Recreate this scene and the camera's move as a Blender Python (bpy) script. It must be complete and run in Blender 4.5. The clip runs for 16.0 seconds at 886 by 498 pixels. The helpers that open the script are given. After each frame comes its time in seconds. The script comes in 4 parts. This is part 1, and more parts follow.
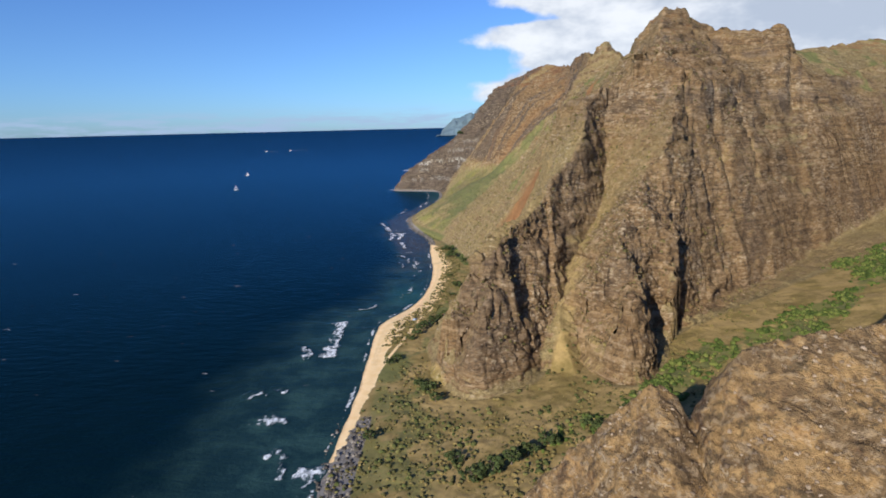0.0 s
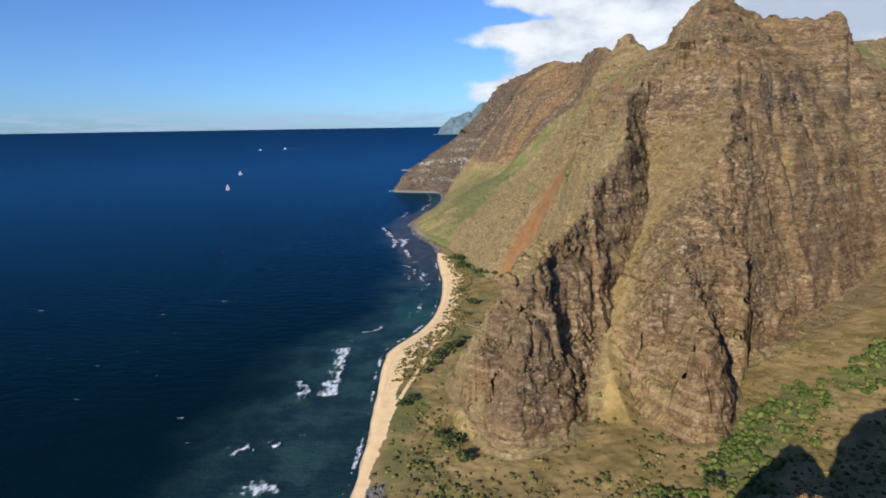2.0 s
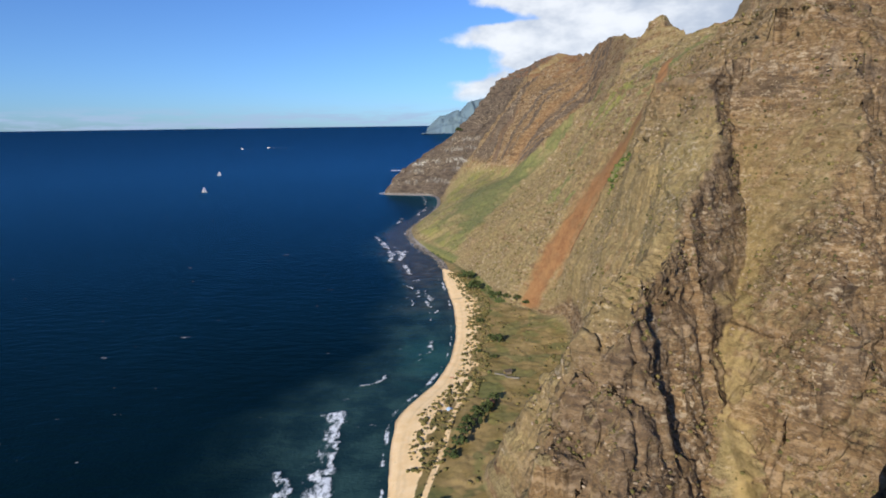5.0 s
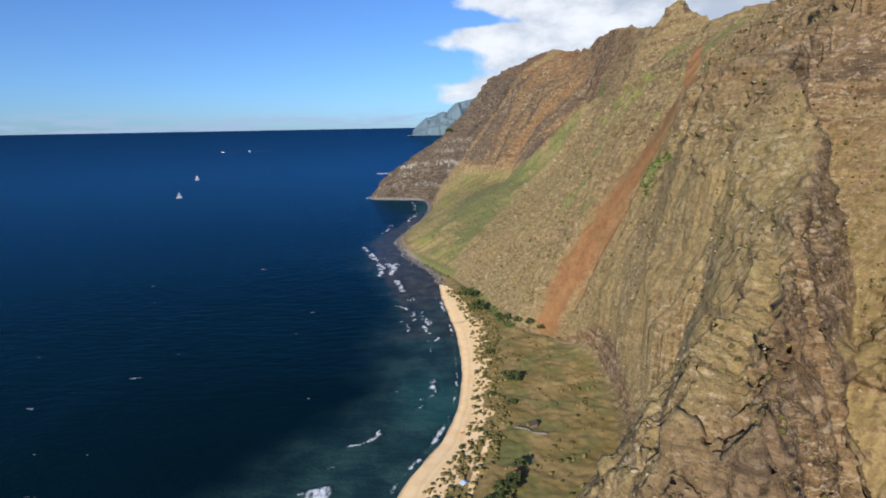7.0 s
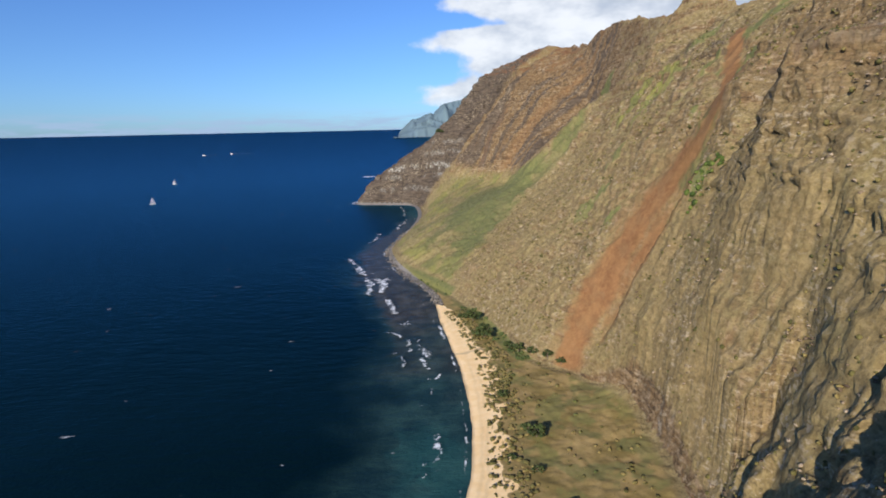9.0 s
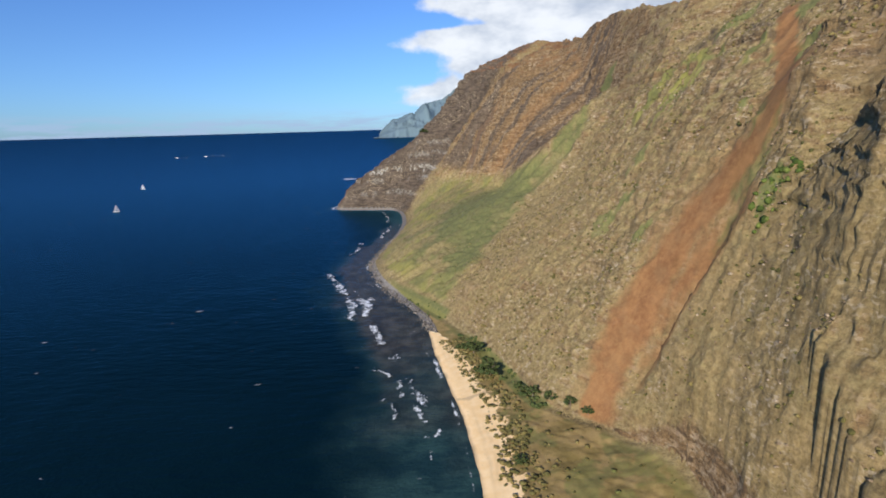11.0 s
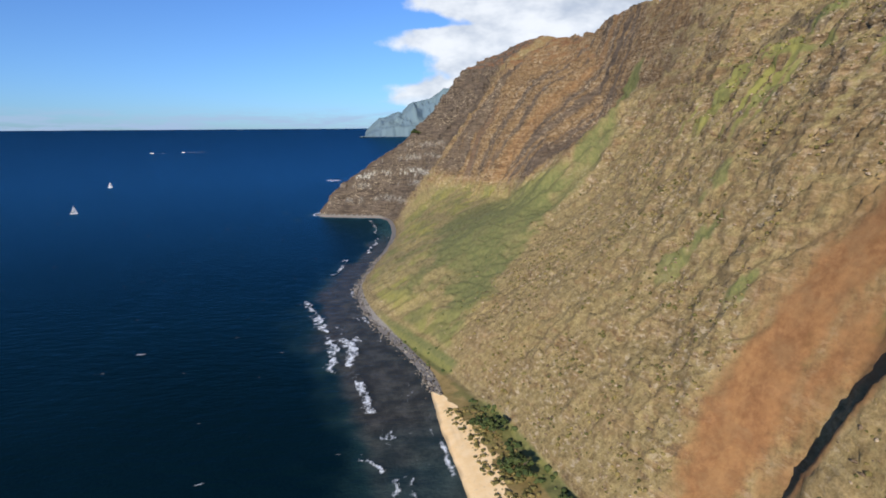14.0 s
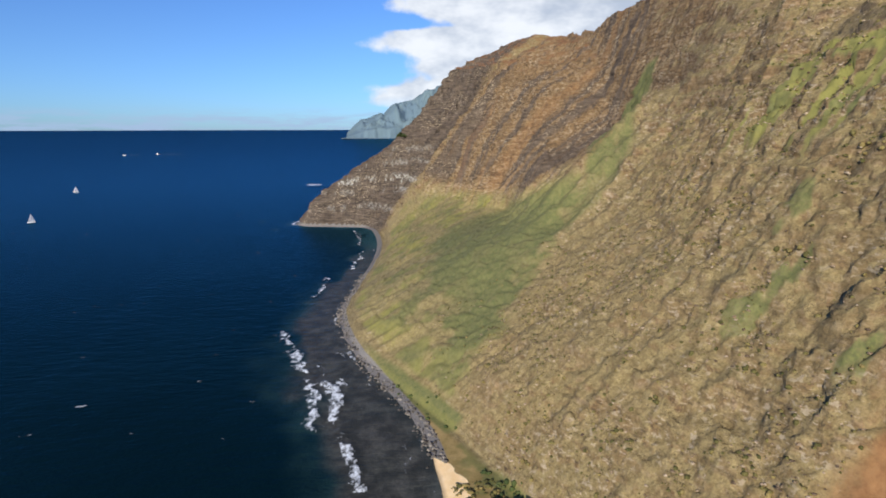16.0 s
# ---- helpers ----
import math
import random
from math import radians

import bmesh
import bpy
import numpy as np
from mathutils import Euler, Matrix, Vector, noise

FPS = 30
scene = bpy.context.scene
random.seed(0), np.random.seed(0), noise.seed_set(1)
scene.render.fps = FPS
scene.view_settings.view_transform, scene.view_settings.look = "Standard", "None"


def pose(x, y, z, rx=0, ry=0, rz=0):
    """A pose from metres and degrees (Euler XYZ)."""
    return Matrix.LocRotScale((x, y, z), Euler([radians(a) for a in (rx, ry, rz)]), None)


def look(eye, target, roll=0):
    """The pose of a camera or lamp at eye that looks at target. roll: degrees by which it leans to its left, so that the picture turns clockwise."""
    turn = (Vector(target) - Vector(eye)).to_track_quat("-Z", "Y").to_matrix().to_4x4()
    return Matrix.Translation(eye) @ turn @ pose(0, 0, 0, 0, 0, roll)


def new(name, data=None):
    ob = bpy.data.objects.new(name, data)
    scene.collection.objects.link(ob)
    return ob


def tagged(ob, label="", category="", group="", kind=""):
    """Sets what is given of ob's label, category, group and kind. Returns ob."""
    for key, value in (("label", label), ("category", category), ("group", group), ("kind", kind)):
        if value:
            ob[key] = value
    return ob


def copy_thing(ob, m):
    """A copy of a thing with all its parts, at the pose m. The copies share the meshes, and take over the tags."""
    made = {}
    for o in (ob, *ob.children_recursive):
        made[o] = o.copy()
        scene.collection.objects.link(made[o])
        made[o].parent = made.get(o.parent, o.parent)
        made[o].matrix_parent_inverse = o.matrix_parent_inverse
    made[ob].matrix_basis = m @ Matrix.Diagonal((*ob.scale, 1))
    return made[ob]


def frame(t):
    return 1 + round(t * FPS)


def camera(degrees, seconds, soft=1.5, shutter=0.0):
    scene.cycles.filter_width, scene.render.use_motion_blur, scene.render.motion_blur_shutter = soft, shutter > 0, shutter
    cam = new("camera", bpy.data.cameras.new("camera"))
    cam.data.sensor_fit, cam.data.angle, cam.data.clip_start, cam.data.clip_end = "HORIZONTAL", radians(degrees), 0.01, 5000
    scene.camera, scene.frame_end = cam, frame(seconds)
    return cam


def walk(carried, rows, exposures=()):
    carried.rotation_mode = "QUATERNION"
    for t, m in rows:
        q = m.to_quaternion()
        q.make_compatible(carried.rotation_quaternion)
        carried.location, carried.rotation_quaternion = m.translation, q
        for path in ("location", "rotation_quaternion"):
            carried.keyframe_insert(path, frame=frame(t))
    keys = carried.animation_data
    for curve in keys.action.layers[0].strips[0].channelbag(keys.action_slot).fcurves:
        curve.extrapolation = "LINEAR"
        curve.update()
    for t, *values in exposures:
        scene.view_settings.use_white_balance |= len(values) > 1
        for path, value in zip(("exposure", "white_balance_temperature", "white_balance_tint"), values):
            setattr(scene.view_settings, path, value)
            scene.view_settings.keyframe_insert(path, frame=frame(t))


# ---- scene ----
# the flight: seconds, metres, and degrees of yaw (to the left), pitch and roll
cam = camera(75.0, 16.0, soft=1.8)
PATH = [
    (0, 0.00, 0.00, 165.22, -0.00, -11.91, -1.35),
    (0.5, -4.25, 16.80, 165.02, -0.11, -11.92, -1.30),
    (1, -8.64, 33.70, 164.79, -0.25, -11.95, -1.13),
    (1.5, -13.00, 50.66, 164.43, -0.40, -11.99, -1.01),
    (2, -17.26, 67.74, 163.97, -0.57, -12.00, -0.93),
    (2.5, -21.37, 85.07, 163.42, -0.73, -12.05, -0.81),
    (3, -25.30, 102.66, 162.73, -0.94, -12.08, -0.58),
    (3.5, -29.10, 120.62, 161.98, -1.16, -12.09, -0.42),
    (4, -32.57, 139.06, 161.37, -1.35, -12.09, -0.58),
    (6.5, -45.40, 232.94, 156.19, -3.18, -11.93, -0.95),
    (7, -46.81, 250.78, 155.34, -3.46, -11.86, -1.06),
    (7.5, -48.11, 268.31, 154.54, -3.77, -11.81, -1.13),
    (8, -49.23, 285.52, 153.95, -4.09, -11.75, -1.24),
    (8.5, -50.49, 302.68, 153.48, -4.42, -11.71, -1.24),
    (9, -51.79, 319.89, 153.11, -4.84, -11.70, -1.27),
    (11.5, -54.57, 407.50, 153.23, -7.04, -11.77, -1.46),
    (12, -55.10, 424.52, 153.56, -7.24, -11.79, -0.99),
    (12.5, -55.47, 441.49, 154.01, -7.48, -11.81, -0.50),
    (13, -55.88, 458.37, 154.54, -7.79, -11.79, -0.41),
    (13.5, -56.19, 475.16, 155.22, -8.06, -11.80, -0.42),
    (14, -56.45, 491.88, 156.05, -8.33, -11.80, -0.41),
    (14.5, -56.84, 508.47, 156.98, -8.63, -11.79, -0.37),
    (15, -57.35, 524.91, 157.99, -8.98, -11.78, -0.28),
    (15.5, -57.83, 541.01, 158.98, -9.52, -11.75, -0.20),
    (16, -58.23, 556.94, 159.95, -10.19, -11.69, -0.16),
]


def heading(x, y, z, yaw, pitch, roll):
    return pose(x, y, z, 90 + pitch, 0, yaw) @ pose(0, 0, 0, 0, 0, roll)


walk(cam, [(t, heading(*row)) for t, *row in PATH], exposures=[(0, 0.30), (16, 0.30)])

# ---- sky and sun: late afternoon, the sun low behind the flight and a little to seaward ----
SUN_TURN, SUN_HEIGHT = 212.0, 22.0
towards_sun = Vector((math.sin(radians(SUN_TURN)) * math.cos(radians(SUN_HEIGHT)), math.cos(radians(SUN_TURN)) * math.cos(radians(SUN_HEIGHT)), math.sin(radians(SUN_HEIGHT))))
sun = new("sun", bpy.data.lights.new("sun", "SUN"))
sun.data.energy, sun.data.angle, sun.data.color = 5.0, radians(0.53), (1.0, 0.93, 0.815)
sun.matrix_world = look(towards_sun * 900, (0, 0, 0))


class Net:
    """Short hand for a node tree."""

    def __init__(self, tree):
        self.tree = tree
        tree.nodes.clear()

    def __call__(self, kind, _out=0, _set=None, **sockets):
        node = self.tree.nodes.new("ShaderNode" + kind)
        for key, value in (_set or {}).items():
            setattr(node, key, value)
        for key, value in sockets.items():
            socket = node.inputs[int(key[1:])] if key[0] == "i" and key[1:].isdigit() else node.inputs[key.replace("_", " ")]
            if isinstance(value, bpy.types.NodeSocket):
                self.tree.links.new(value, socket)
            else:
                socket.default_value = value
        return node.outputs[_out] if len(node.outputs) else None

    def math(self, op, a, b=0.0, clamp=False):
        return self("Math", _set={"operation": op, "use_clamp": clamp}, i0=a, i1=b)

    def step(self, a, b, x):
        """0 below a, 1 above b, smooth between."""
        return self("MapRange", _set={"interpolation_type": "SMOOTHSTEP"}, Value=x, From_Min=a, From_Max=b)

    def mix(self, k, a, b):
        """Colour a at k = 0, b at k = 1."""
        return self("Mix", 2, {"data_type": "RGBA"}, i0=k, i6=a, i7=b)

    def noise(self, at, scale, detail=4.0, rough=0.55, colour=False):
        return self("TexNoise", 1 if colour else 0, Vector=at, Scale=scale, Detail=detail, Roughness=rough)


def rgb4(r, g, b):
    return (r, g, b, 1)


world = bpy.data.worlds.new("sky")
scene.world = world
world.use_nodes = True
n = Net(world.node_tree)
ray = n("TexCoord", 0)
axes = n.tree.nodes.new("ShaderNodeSeparateXYZ")
n.tree.links.new(ray, axes.inputs[0])
rise = n.math("MULTIPLY", n.math("ARCSINE", axes.outputs[2]), 57.2958)
bearing = n.math("MULTIPLY", n.math("ARCTAN2", axes.outputs[0], axes.outputs[1]), 57.2958)
blue = n("TexSky", _set={"sky_type": "NISHITA", "sun_disc": False, "sun_elevation": radians(SUN_HEIGHT), "sun_rotation": radians(SUN_TURN), "altitude": 200.0, "air_density": 1.0, "dust_density": 0.3, "ozone_density": 3.0})
blue = n("Mix", 2, {"data_type": "RGBA", "blend_type": "MULTIPLY"}, i0=1.0, i6=blue, i7=n.mix(n.step(0.0, 9.0, rise), rgb4(0.47, 0.78, 1.38), rgb4(0.52, 0.78, 1.26)))
flat_sky = n("CombineXYZ", X=n.math("MULTIPLY", bearing, 0.42), Y=n.math("MULTIPLY", rise, 0.55), Z=0.0)
puffs = n.noise(flat_sky, 1.0, 6.0, 0.50)
# a bank of cumulus over the land with two lobes to seaward, and a low band of far cloud on the horizon
shore_edge = n.tree.nodes.new("ShaderNodeValToRGB")
shore_edge.color_ramp.interpolation = "EASE"
EDGE = ((1.5, 8.0), (2.6, 2.0), (3.6, 3.0), (5.0, 7.0), (6.4, 6.5), (7.8, 3.0), (8.8, 4.5), (9.6, 10.0), (11.0, 5.0), (12.5, 5.5), (16.0, 9.0))
for k, (height, turn_out) in enumerate(EDGE):
    spot = shore_edge.color_ramp.elements[k] if k < 2 else shore_edge.color_ramp.elements.new(height / 20)
    spot.position, spot.color = height / 20, (turn_out / 20, turn_out / 20, turn_out / 20, 1)
n.tree.links.new(n.math("DIVIDE", rise, 20.0), shore_edge.inputs[0])
edge = n.math("ADD", n.math("MULTIPLY", n.math("SUBTRACT", puffs, 0.5), 8.0), n.math("MULTIPLY", shore_edge.outputs[0], -20.0))
over_land = n.math("MULTIPLY", n.step(-0.9, 2.4, n.math("ADD", bearing, edge)), n.math("MULTIPLY", n.step(85.0, 55.0, bearing), n.step(34.0, 20.0, rise)))
lift = n.step(0.8, 3.4, rise)
bank = n.math("MULTIPLY", n.math("MULTIPLY", over_land, lift), 0.95)
streaks = n.noise(n("CombineXYZ", X=n.math("MULTIPLY", bearing, 0.22), Y=n.math("MULTIPLY", rise, 1.6), Z=3.0), 1.0, 5.0, 0.6)
low = n.math("MULTIPLY", n.math("MULTIPLY", n.step(0.40, 0.62, streaks), n.step(2.3, 0.5, rise)), 0.85)
shade = n.noise(n("CombineXYZ", X=n.math("MULTIPLY", bearing, 0.16), Y=n.math("MULTIPLY", rise, 0.3), Z=8.0), 1.0, 4.0, 0.6)
white = n.mix(n.step(0.34, 0.74, n.math("ADD", shade, n.math("MULTIPLY", n.step(16.0, 36.0, bearing), 0.22))), (8.2, 8.5, 8.9, 1), (4.4, 5.0, 6.0, 1))
sky = n.mix(bank, n.mix(low, blue, (3.4, 4.6, 6.6, 1)), white)
n("OutputWorld", Surface=n("Background", Color=sky, Strength=0.094))

# ---- materials ----
def material(name):
    m = bpy.data.materials.new(name)
    m.use_nodes = True
    return m, Net(m.node_tree)


def finish(net, colour, rough, normal=None, **more):
    if normal is not None:
        more["Normal"] = normal
    net("OutputMaterial", Surface=net("BsdfPrincipled", Base_Color=colour, Roughness=rough, **more))


def rgb(r, g, b):
    return (r, g, b, 1)


def split_mask(n, name):
    node = n.tree.nodes.new("ShaderNodeSeparateColor")
    n.tree.links.new(n("Attribute", 0, {"attribute_name": name}), node.inputs[0])
    return node.outputs


def land_material():
    """Layered lava, dry grass, red earth, sand and shingle; the masks on the mesh say which lies where."""
    m, n = material("volcanic_land")
    at = n("NewGeometry", 0)
    up = n.tree.nodes.new("ShaderNodeSeparateXYZ")
    n.tree.links.new(n("NewGeometry", 1), up.inputs[0])
    sand, green, red = split_mask(n, "cover")[:3]
    cobble, dark, bare = split_mask(n, "extra")[:3]
    pale, wet, dry = split_mask(n, "tint")[:3]
    lawn, meadow, ridge = split_mask(n, "lawn")[:3]
    beds = n.noise(n("Mapping", Vector=at, Scale=(0.35, 0.35, 2.2)), 0.16, 7.0, 0.66)
    runs = n.noise(n("Mapping", Vector=at, Scale=(1.0, 1.0, 0.40)), 0.10, 6.0, 0.62)
    fine = n.noise(at, 0.85, 7.0, 0.70)
    coarse = n.noise(at, 0.045, 6.0, 0.62)
    speck = n.noise(at, 0.30, 6.0, 0.72)
    blocks = n("TexVoronoi", 0, {"feature": "DISTANCE_TO_EDGE"}, Vector=n("Mapping", Vector=n("VectorMath", 0, {"operation": "ADD"}, i0=at, i1=n("VectorMath", 0, {"operation": "SCALE"}, i0=n.noise(at, 0.3, 4.0, 0.6, True), Scale=5.0)), Scale=(0.7, 0.7, 1.5)), Scale=0.32)
    rock = n.mix(n.step(0.34, 0.66, beds), rgb(0.110, 0.065, 0.032), rgb(0.226, 0.143, 0.069))
    rock = n.mix(n.math("MULTIPLY", n.step(0.42, 0.64, runs), 0.5), rock, rgb(0.257, 0.163, 0.076))
    rock = n.mix(n.math("MULTIPLY", n.step(0.40, 0.62, coarse), 0.6), rock, n.mix(n.step(0.4, 0.6, fine), rgb(0.150, 0.086, 0.042), rgb(0.266, 0.167, 0.079)))
    rock = n.mix(n.math("MULTIPLY", n.step(0.55, 0.70, speck), 0.6), rock, rgb(0.353, 0.256, 0.139))
    rock = n.mix(n.math("MULTIPLY", n.step(0.44, 0.30, fine), 0.65), rock, rgb(0.057, 0.038, 0.023))
    rock = n.mix(n.math("MULTIPLY", n.step(0.10, 0.0, blocks), 0.45), rock, rgb(0.049, 0.035, 0.021))
    seams = n.noise(n("Mapping", Vector=at, Scale=(0.05, 0.05, 1.0)), 0.75, 4.0, 0.7)
    rock = n.mix(n.math("MULTIPLY", n.step(0.42, 0.36, seams), 0.40), rock, rgb(0.049, 0.031, 0.019))
    rock = n.mix(n.math("MULTIPLY", n.step(0.60, 0.66, seams), 0.22), rock, rgb(0.337, 0.242, 0.137))
    rock = n.mix(n.math("MULTIPLY", ridge, 0.85), rock, n.mix(n.step(0.44, 0.56, n.noise(at, 0.075, 5.0, 0.65)), n.mix(n.step(0.35, 0.65, speck), rgb(0.078, 0.044, 0.024), rgb(0.198, 0.114, 0.056)), n.mix(n.step(0.35, 0.62, speck), rgb(0.198, 0.107, 0.041), rgb(0.383, 0.227, 0.093))))
    strata = n.noise(n("Mapping", Vector=n("VectorMath", 0, {"operation": "ADD"}, i0=at, i1=n("VectorMath", 0, {"operation": "SCALE"}, i0=n.noise(at, 0.02, 3.0, 0.6, True), Scale=9.0)), Scale=(0.045, 0.045, 1.0)), 0.32, 6.0, 0.66)
    cliffy = n.step(0.80, 0.45, up.outputs[2])
    rock = n.mix(n.math("MULTIPLY", n.math("MULTIPLY", n.step(0.46, 0.36, strata), 0.62), cliffy), rock, n.mix(fine, rgb(0.039, 0.025, 0.016), rgb(0.085, 0.054, 0.034)))
    rock = n.mix(n.math("MULTIPLY", n.math("MULTIPLY", n.step(0.55, 0.63, strata), 0.60), cliffy), rock, n.mix(fine, rgb(0.248, 0.167, 0.092), rgb(0.417, 0.298, 0.177)))
    flecks = n.noise(n("Mapping", Vector=n("VectorMath", 0, {"operation": "ADD"}, i0=at, i1=n("VectorMath", 0, {"operation": "SCALE"}, i0=n.noise(at, 0.12, 3.0, 0.6, True), Scale=9.0)), Scale=(0.8, 0.8, 2.0)), 0.22, 5.0, 0.62)
    rock = n.mix(n.math("MULTIPLY", n.step(0.55, 0.61, flecks), 0.70), rock, n.mix(fine, rgb(0.238, 0.162, 0.095), rgb(0.394, 0.288, 0.182)))
    rock = n.mix(n.math("MULTIPLY", n.step(0.43, 0.36, flecks), 0.70), rock, rgb(0.042, 0.029, 0.020))
    # dark lava; the same tone carries the shade painted into the gullies
    basalt_and_shade = n.mix(n.step(0.35, 0.65, beds), rgb(0.048, 0.038, 0.031), rgb(0.125, 0.096, 0.074))
    rock = n.mix(n.math("MULTIPLY", dark, 0.9, True), rock, basalt_and_shade)
    rock = n.mix(n.math("MULTIPLY", pale, n.step(0.40, 0.62, speck)), rock, rgb(0.517, 0.500, 0.438))
    straw = n.mix(n.step(0.32, 0.66, speck), rgb(0.183, 0.134, 0.058), rgb(0.330, 0.254, 0.119))
    straw = n.mix(n.math("MULTIPLY", n.step(0.52, 0.40, fine), 0.55), straw, rgb(0.114, 0.087, 0.040))
    straw = n.mix(n.math("MULTIPLY", n.step(0.60, 0.70, n.noise(at, 0.5, 5.0, 0.75)), 0.7), straw, rgb(0.418, 0.346, 0.234))
    level = n.math("ADD", up.outputs[2], n.math("MULTIPLY", n.math("SUBTRACT", coarse, 0.5), 0.9))
    level = n.math("ADD", level, n.math("MULTIPLY", n.math("SUBTRACT", speck, 0.5), 0.5))
    lies = n.math("MULTIPLY", n.step(0.34, 0.66, level), n.math("SUBTRACT", 0.9, bare), True)
    lies = n.math("MAXIMUM", lies, n.math("MULTIPLY", lawn, 0.95))
    straw = n.mix(n.math("MULTIPLY", lawn, 0.75), straw, n.mix(n.step(0.35, 0.65, speck), n.mix(n.step(0.4, 0.6, fine), rgb(0.135, 0.090, 0.034), rgb(0.226, 0.161, 0.064)), n.mix(n.step(0.4, 0.6, coarse), rgb(0.360, 0.255, 0.112), rgb(0.270, 0.210, 0.086))))
    golden = n.mix(n.step(0.38, 0.62, n.noise(at, 0.05, 6.0, 0.68)), n.mix(fine, rgb(0.139, 0.103, 0.032), rgb(0.236, 0.174, 0.054)), n.mix(fine, rgb(0.266, 0.186, 0.071), rgb(0.462, 0.324, 0.136)))
    straw = n.mix(n.math("MULTIPLY", meadow, 0.85), straw, golden)
    base = n.mix(lies, rock, straw)
    chips = n.noise(n("Mapping", Vector=n("VectorMath", 0, {"operation": "ADD"}, i0=at, i1=n("VectorMath", 0, {"operation": "SCALE"}, i0=n.noise(at, 0.25, 3.0, 0.6, True), Scale=4.0)), Scale=(0.55, 0.55, 1.6)), 0.42, 4.0, 0.60)
    patchy = n.math("MULTIPLY", n.step(0.92, 0.72, up.outputs[2]), n.math("MULTIPLY", n.step(0.40, 0.60, n.noise(at, 0.022, 4.0, 0.6)), n.step(0.45, 0.10, red)))
    base = n.mix(n.math("MULTIPLY", n.math("MULTIPLY", n.step(0.56, 0.62, chips), 0.75), patchy), base, n.mix(fine, rgb(0.270, 0.205, 0.130), rgb(0.500, 0.410, 0.285)))
    base = n.mix(n.math("MULTIPLY", n.math("MULTIPLY", n.step(0.43, 0.37, chips), 0.50), patchy), base, rgb(0.050, 0.037, 0.026))
    leaf = n.mix(n.step(0.35, 0.68, speck), rgb(0.095, 0.103, 0.038), rgb(0.160, 0.152, 0.060))
    leaf = n.mix(n.math("MULTIPLY", n.step(0.45, 0.7, fine), 0.7), leaf, rgb(0.190, 0.185, 0.058))
    leaf = n.mix(n.math("MULTIPLY", dry, n.step(0.35, 0.62, coarse)), leaf, n.mix(fine, rgb(0.172, 0.160, 0.040), rgb(0.280, 0.250, 0.070)))
    base = n.mix(n.step(0.25, 0.85, n.math("ADD", green, n.math("MULTIPLY", n.math("SUBTRACT", fine, 0.5), 0.8))), base, leaf)
    earth = n.mix(n.step(0.35, 0.68, speck), rgb(0.167, 0.074, 0.030), rgb(0.246, 0.117, 0.049))
    earth = n.mix(n.math("MULTIPLY", n.step(0.45, 0.62, n.noise(at, 0.07, 5.0, 0.65)), 0.6), earth, rgb(0.191, 0.105, 0.048))
    earth = n.mix(n.math("MULTIPLY", n.step(0.45, 0.62, runs), 0.4), earth, rgb(0.294, 0.146, 0.058))
    base = n.mix(n.math("MULTIPLY", n.math("MULTIPLY", n.step(0.15, 0.9, n.math("ADD", red, n.math("MULTIPLY", n.math("SUBTRACT", speck, 0.5), 0.7))), n.step(0.03, 0.18, red)), 0.88), base, earth)
    stone = n.mix(n.noise(at, 1.1, 3.0, 0.7), rgb(0.08, 0.074, 0.070), rgb(0.30, 0.272, 0.245))
    base = n.mix(n.step(0.3, 0.7, n.math("ADD", cobble, n.math("MULTIPLY", n.math("SUBTRACT", fine, 0.5), 0.6))), base, stone)
    grains = n.mix(n.step(0.3, 0.7, n.noise(at, 0.15, 6.0, 0.65)), rgb(0.86, 0.585, 0.285), rgb(0.95, 0.700, 0.400))
    grains = n.mix(n.math("MULTIPLY", n.step(0.58, 0.70, n.noise(at, 0.6, 4.0, 0.7)), 0.35), grains, rgb(0.38, 0.26, 0.15))
    grains = n.mix(n.math("MULTIPLY", wet, 0.7), grains, rgb(0.30, 0.21, 0.13))
    base = n.mix(n.step(0.35, 0.65, n.math("ADD", sand, n.math("MULTIPLY", n.math("SUBTRACT", fine, 0.5), 0.5))), base, grains)
    relief = n.math("ADD", n.math("ADD", n.math("MULTIPLY", n.math("ADD", beds, n.math("MULTIPLY", strata, 1.5)), 1.2), n.math("MULTIPLY", flecks, 1.4)), n.math("ADD", n.math("MULTIPLY", fine, 1.2), n.math("MULTIPLY", speck, 1.2)))
    relief = n.math("ADD", relief, n.math("ADD", n.math("MULTIPLY", n.step(0.0, 0.16, blocks), 0.3), n.math("MULTIPLY", n.noise(at, 2.2, 4.0, 0.7), 0.5)))
    rough_ground = n.math("SUBTRACT", 1.0, n.math("MULTIPLY", n.math("ADD", sand, n.math("ADD", n.step(0.05, 0.5, green), n.math("ADD", n.math("MAXIMUM", n.math("MULTIPLY", lawn, 0.55), n.math("MULTIPLY", meadow, 0.8)), n.math("MULTIPLY", red, 0.75)))), 0.9), True)
    bump = n("Bump", Strength=n.math("MULTIPLY", rough_ground, 0.52), Distance=2.0, Height=relief)
    finish(n, base, 0.92, bump, Specular_IOR_Level=0.2)
    return m


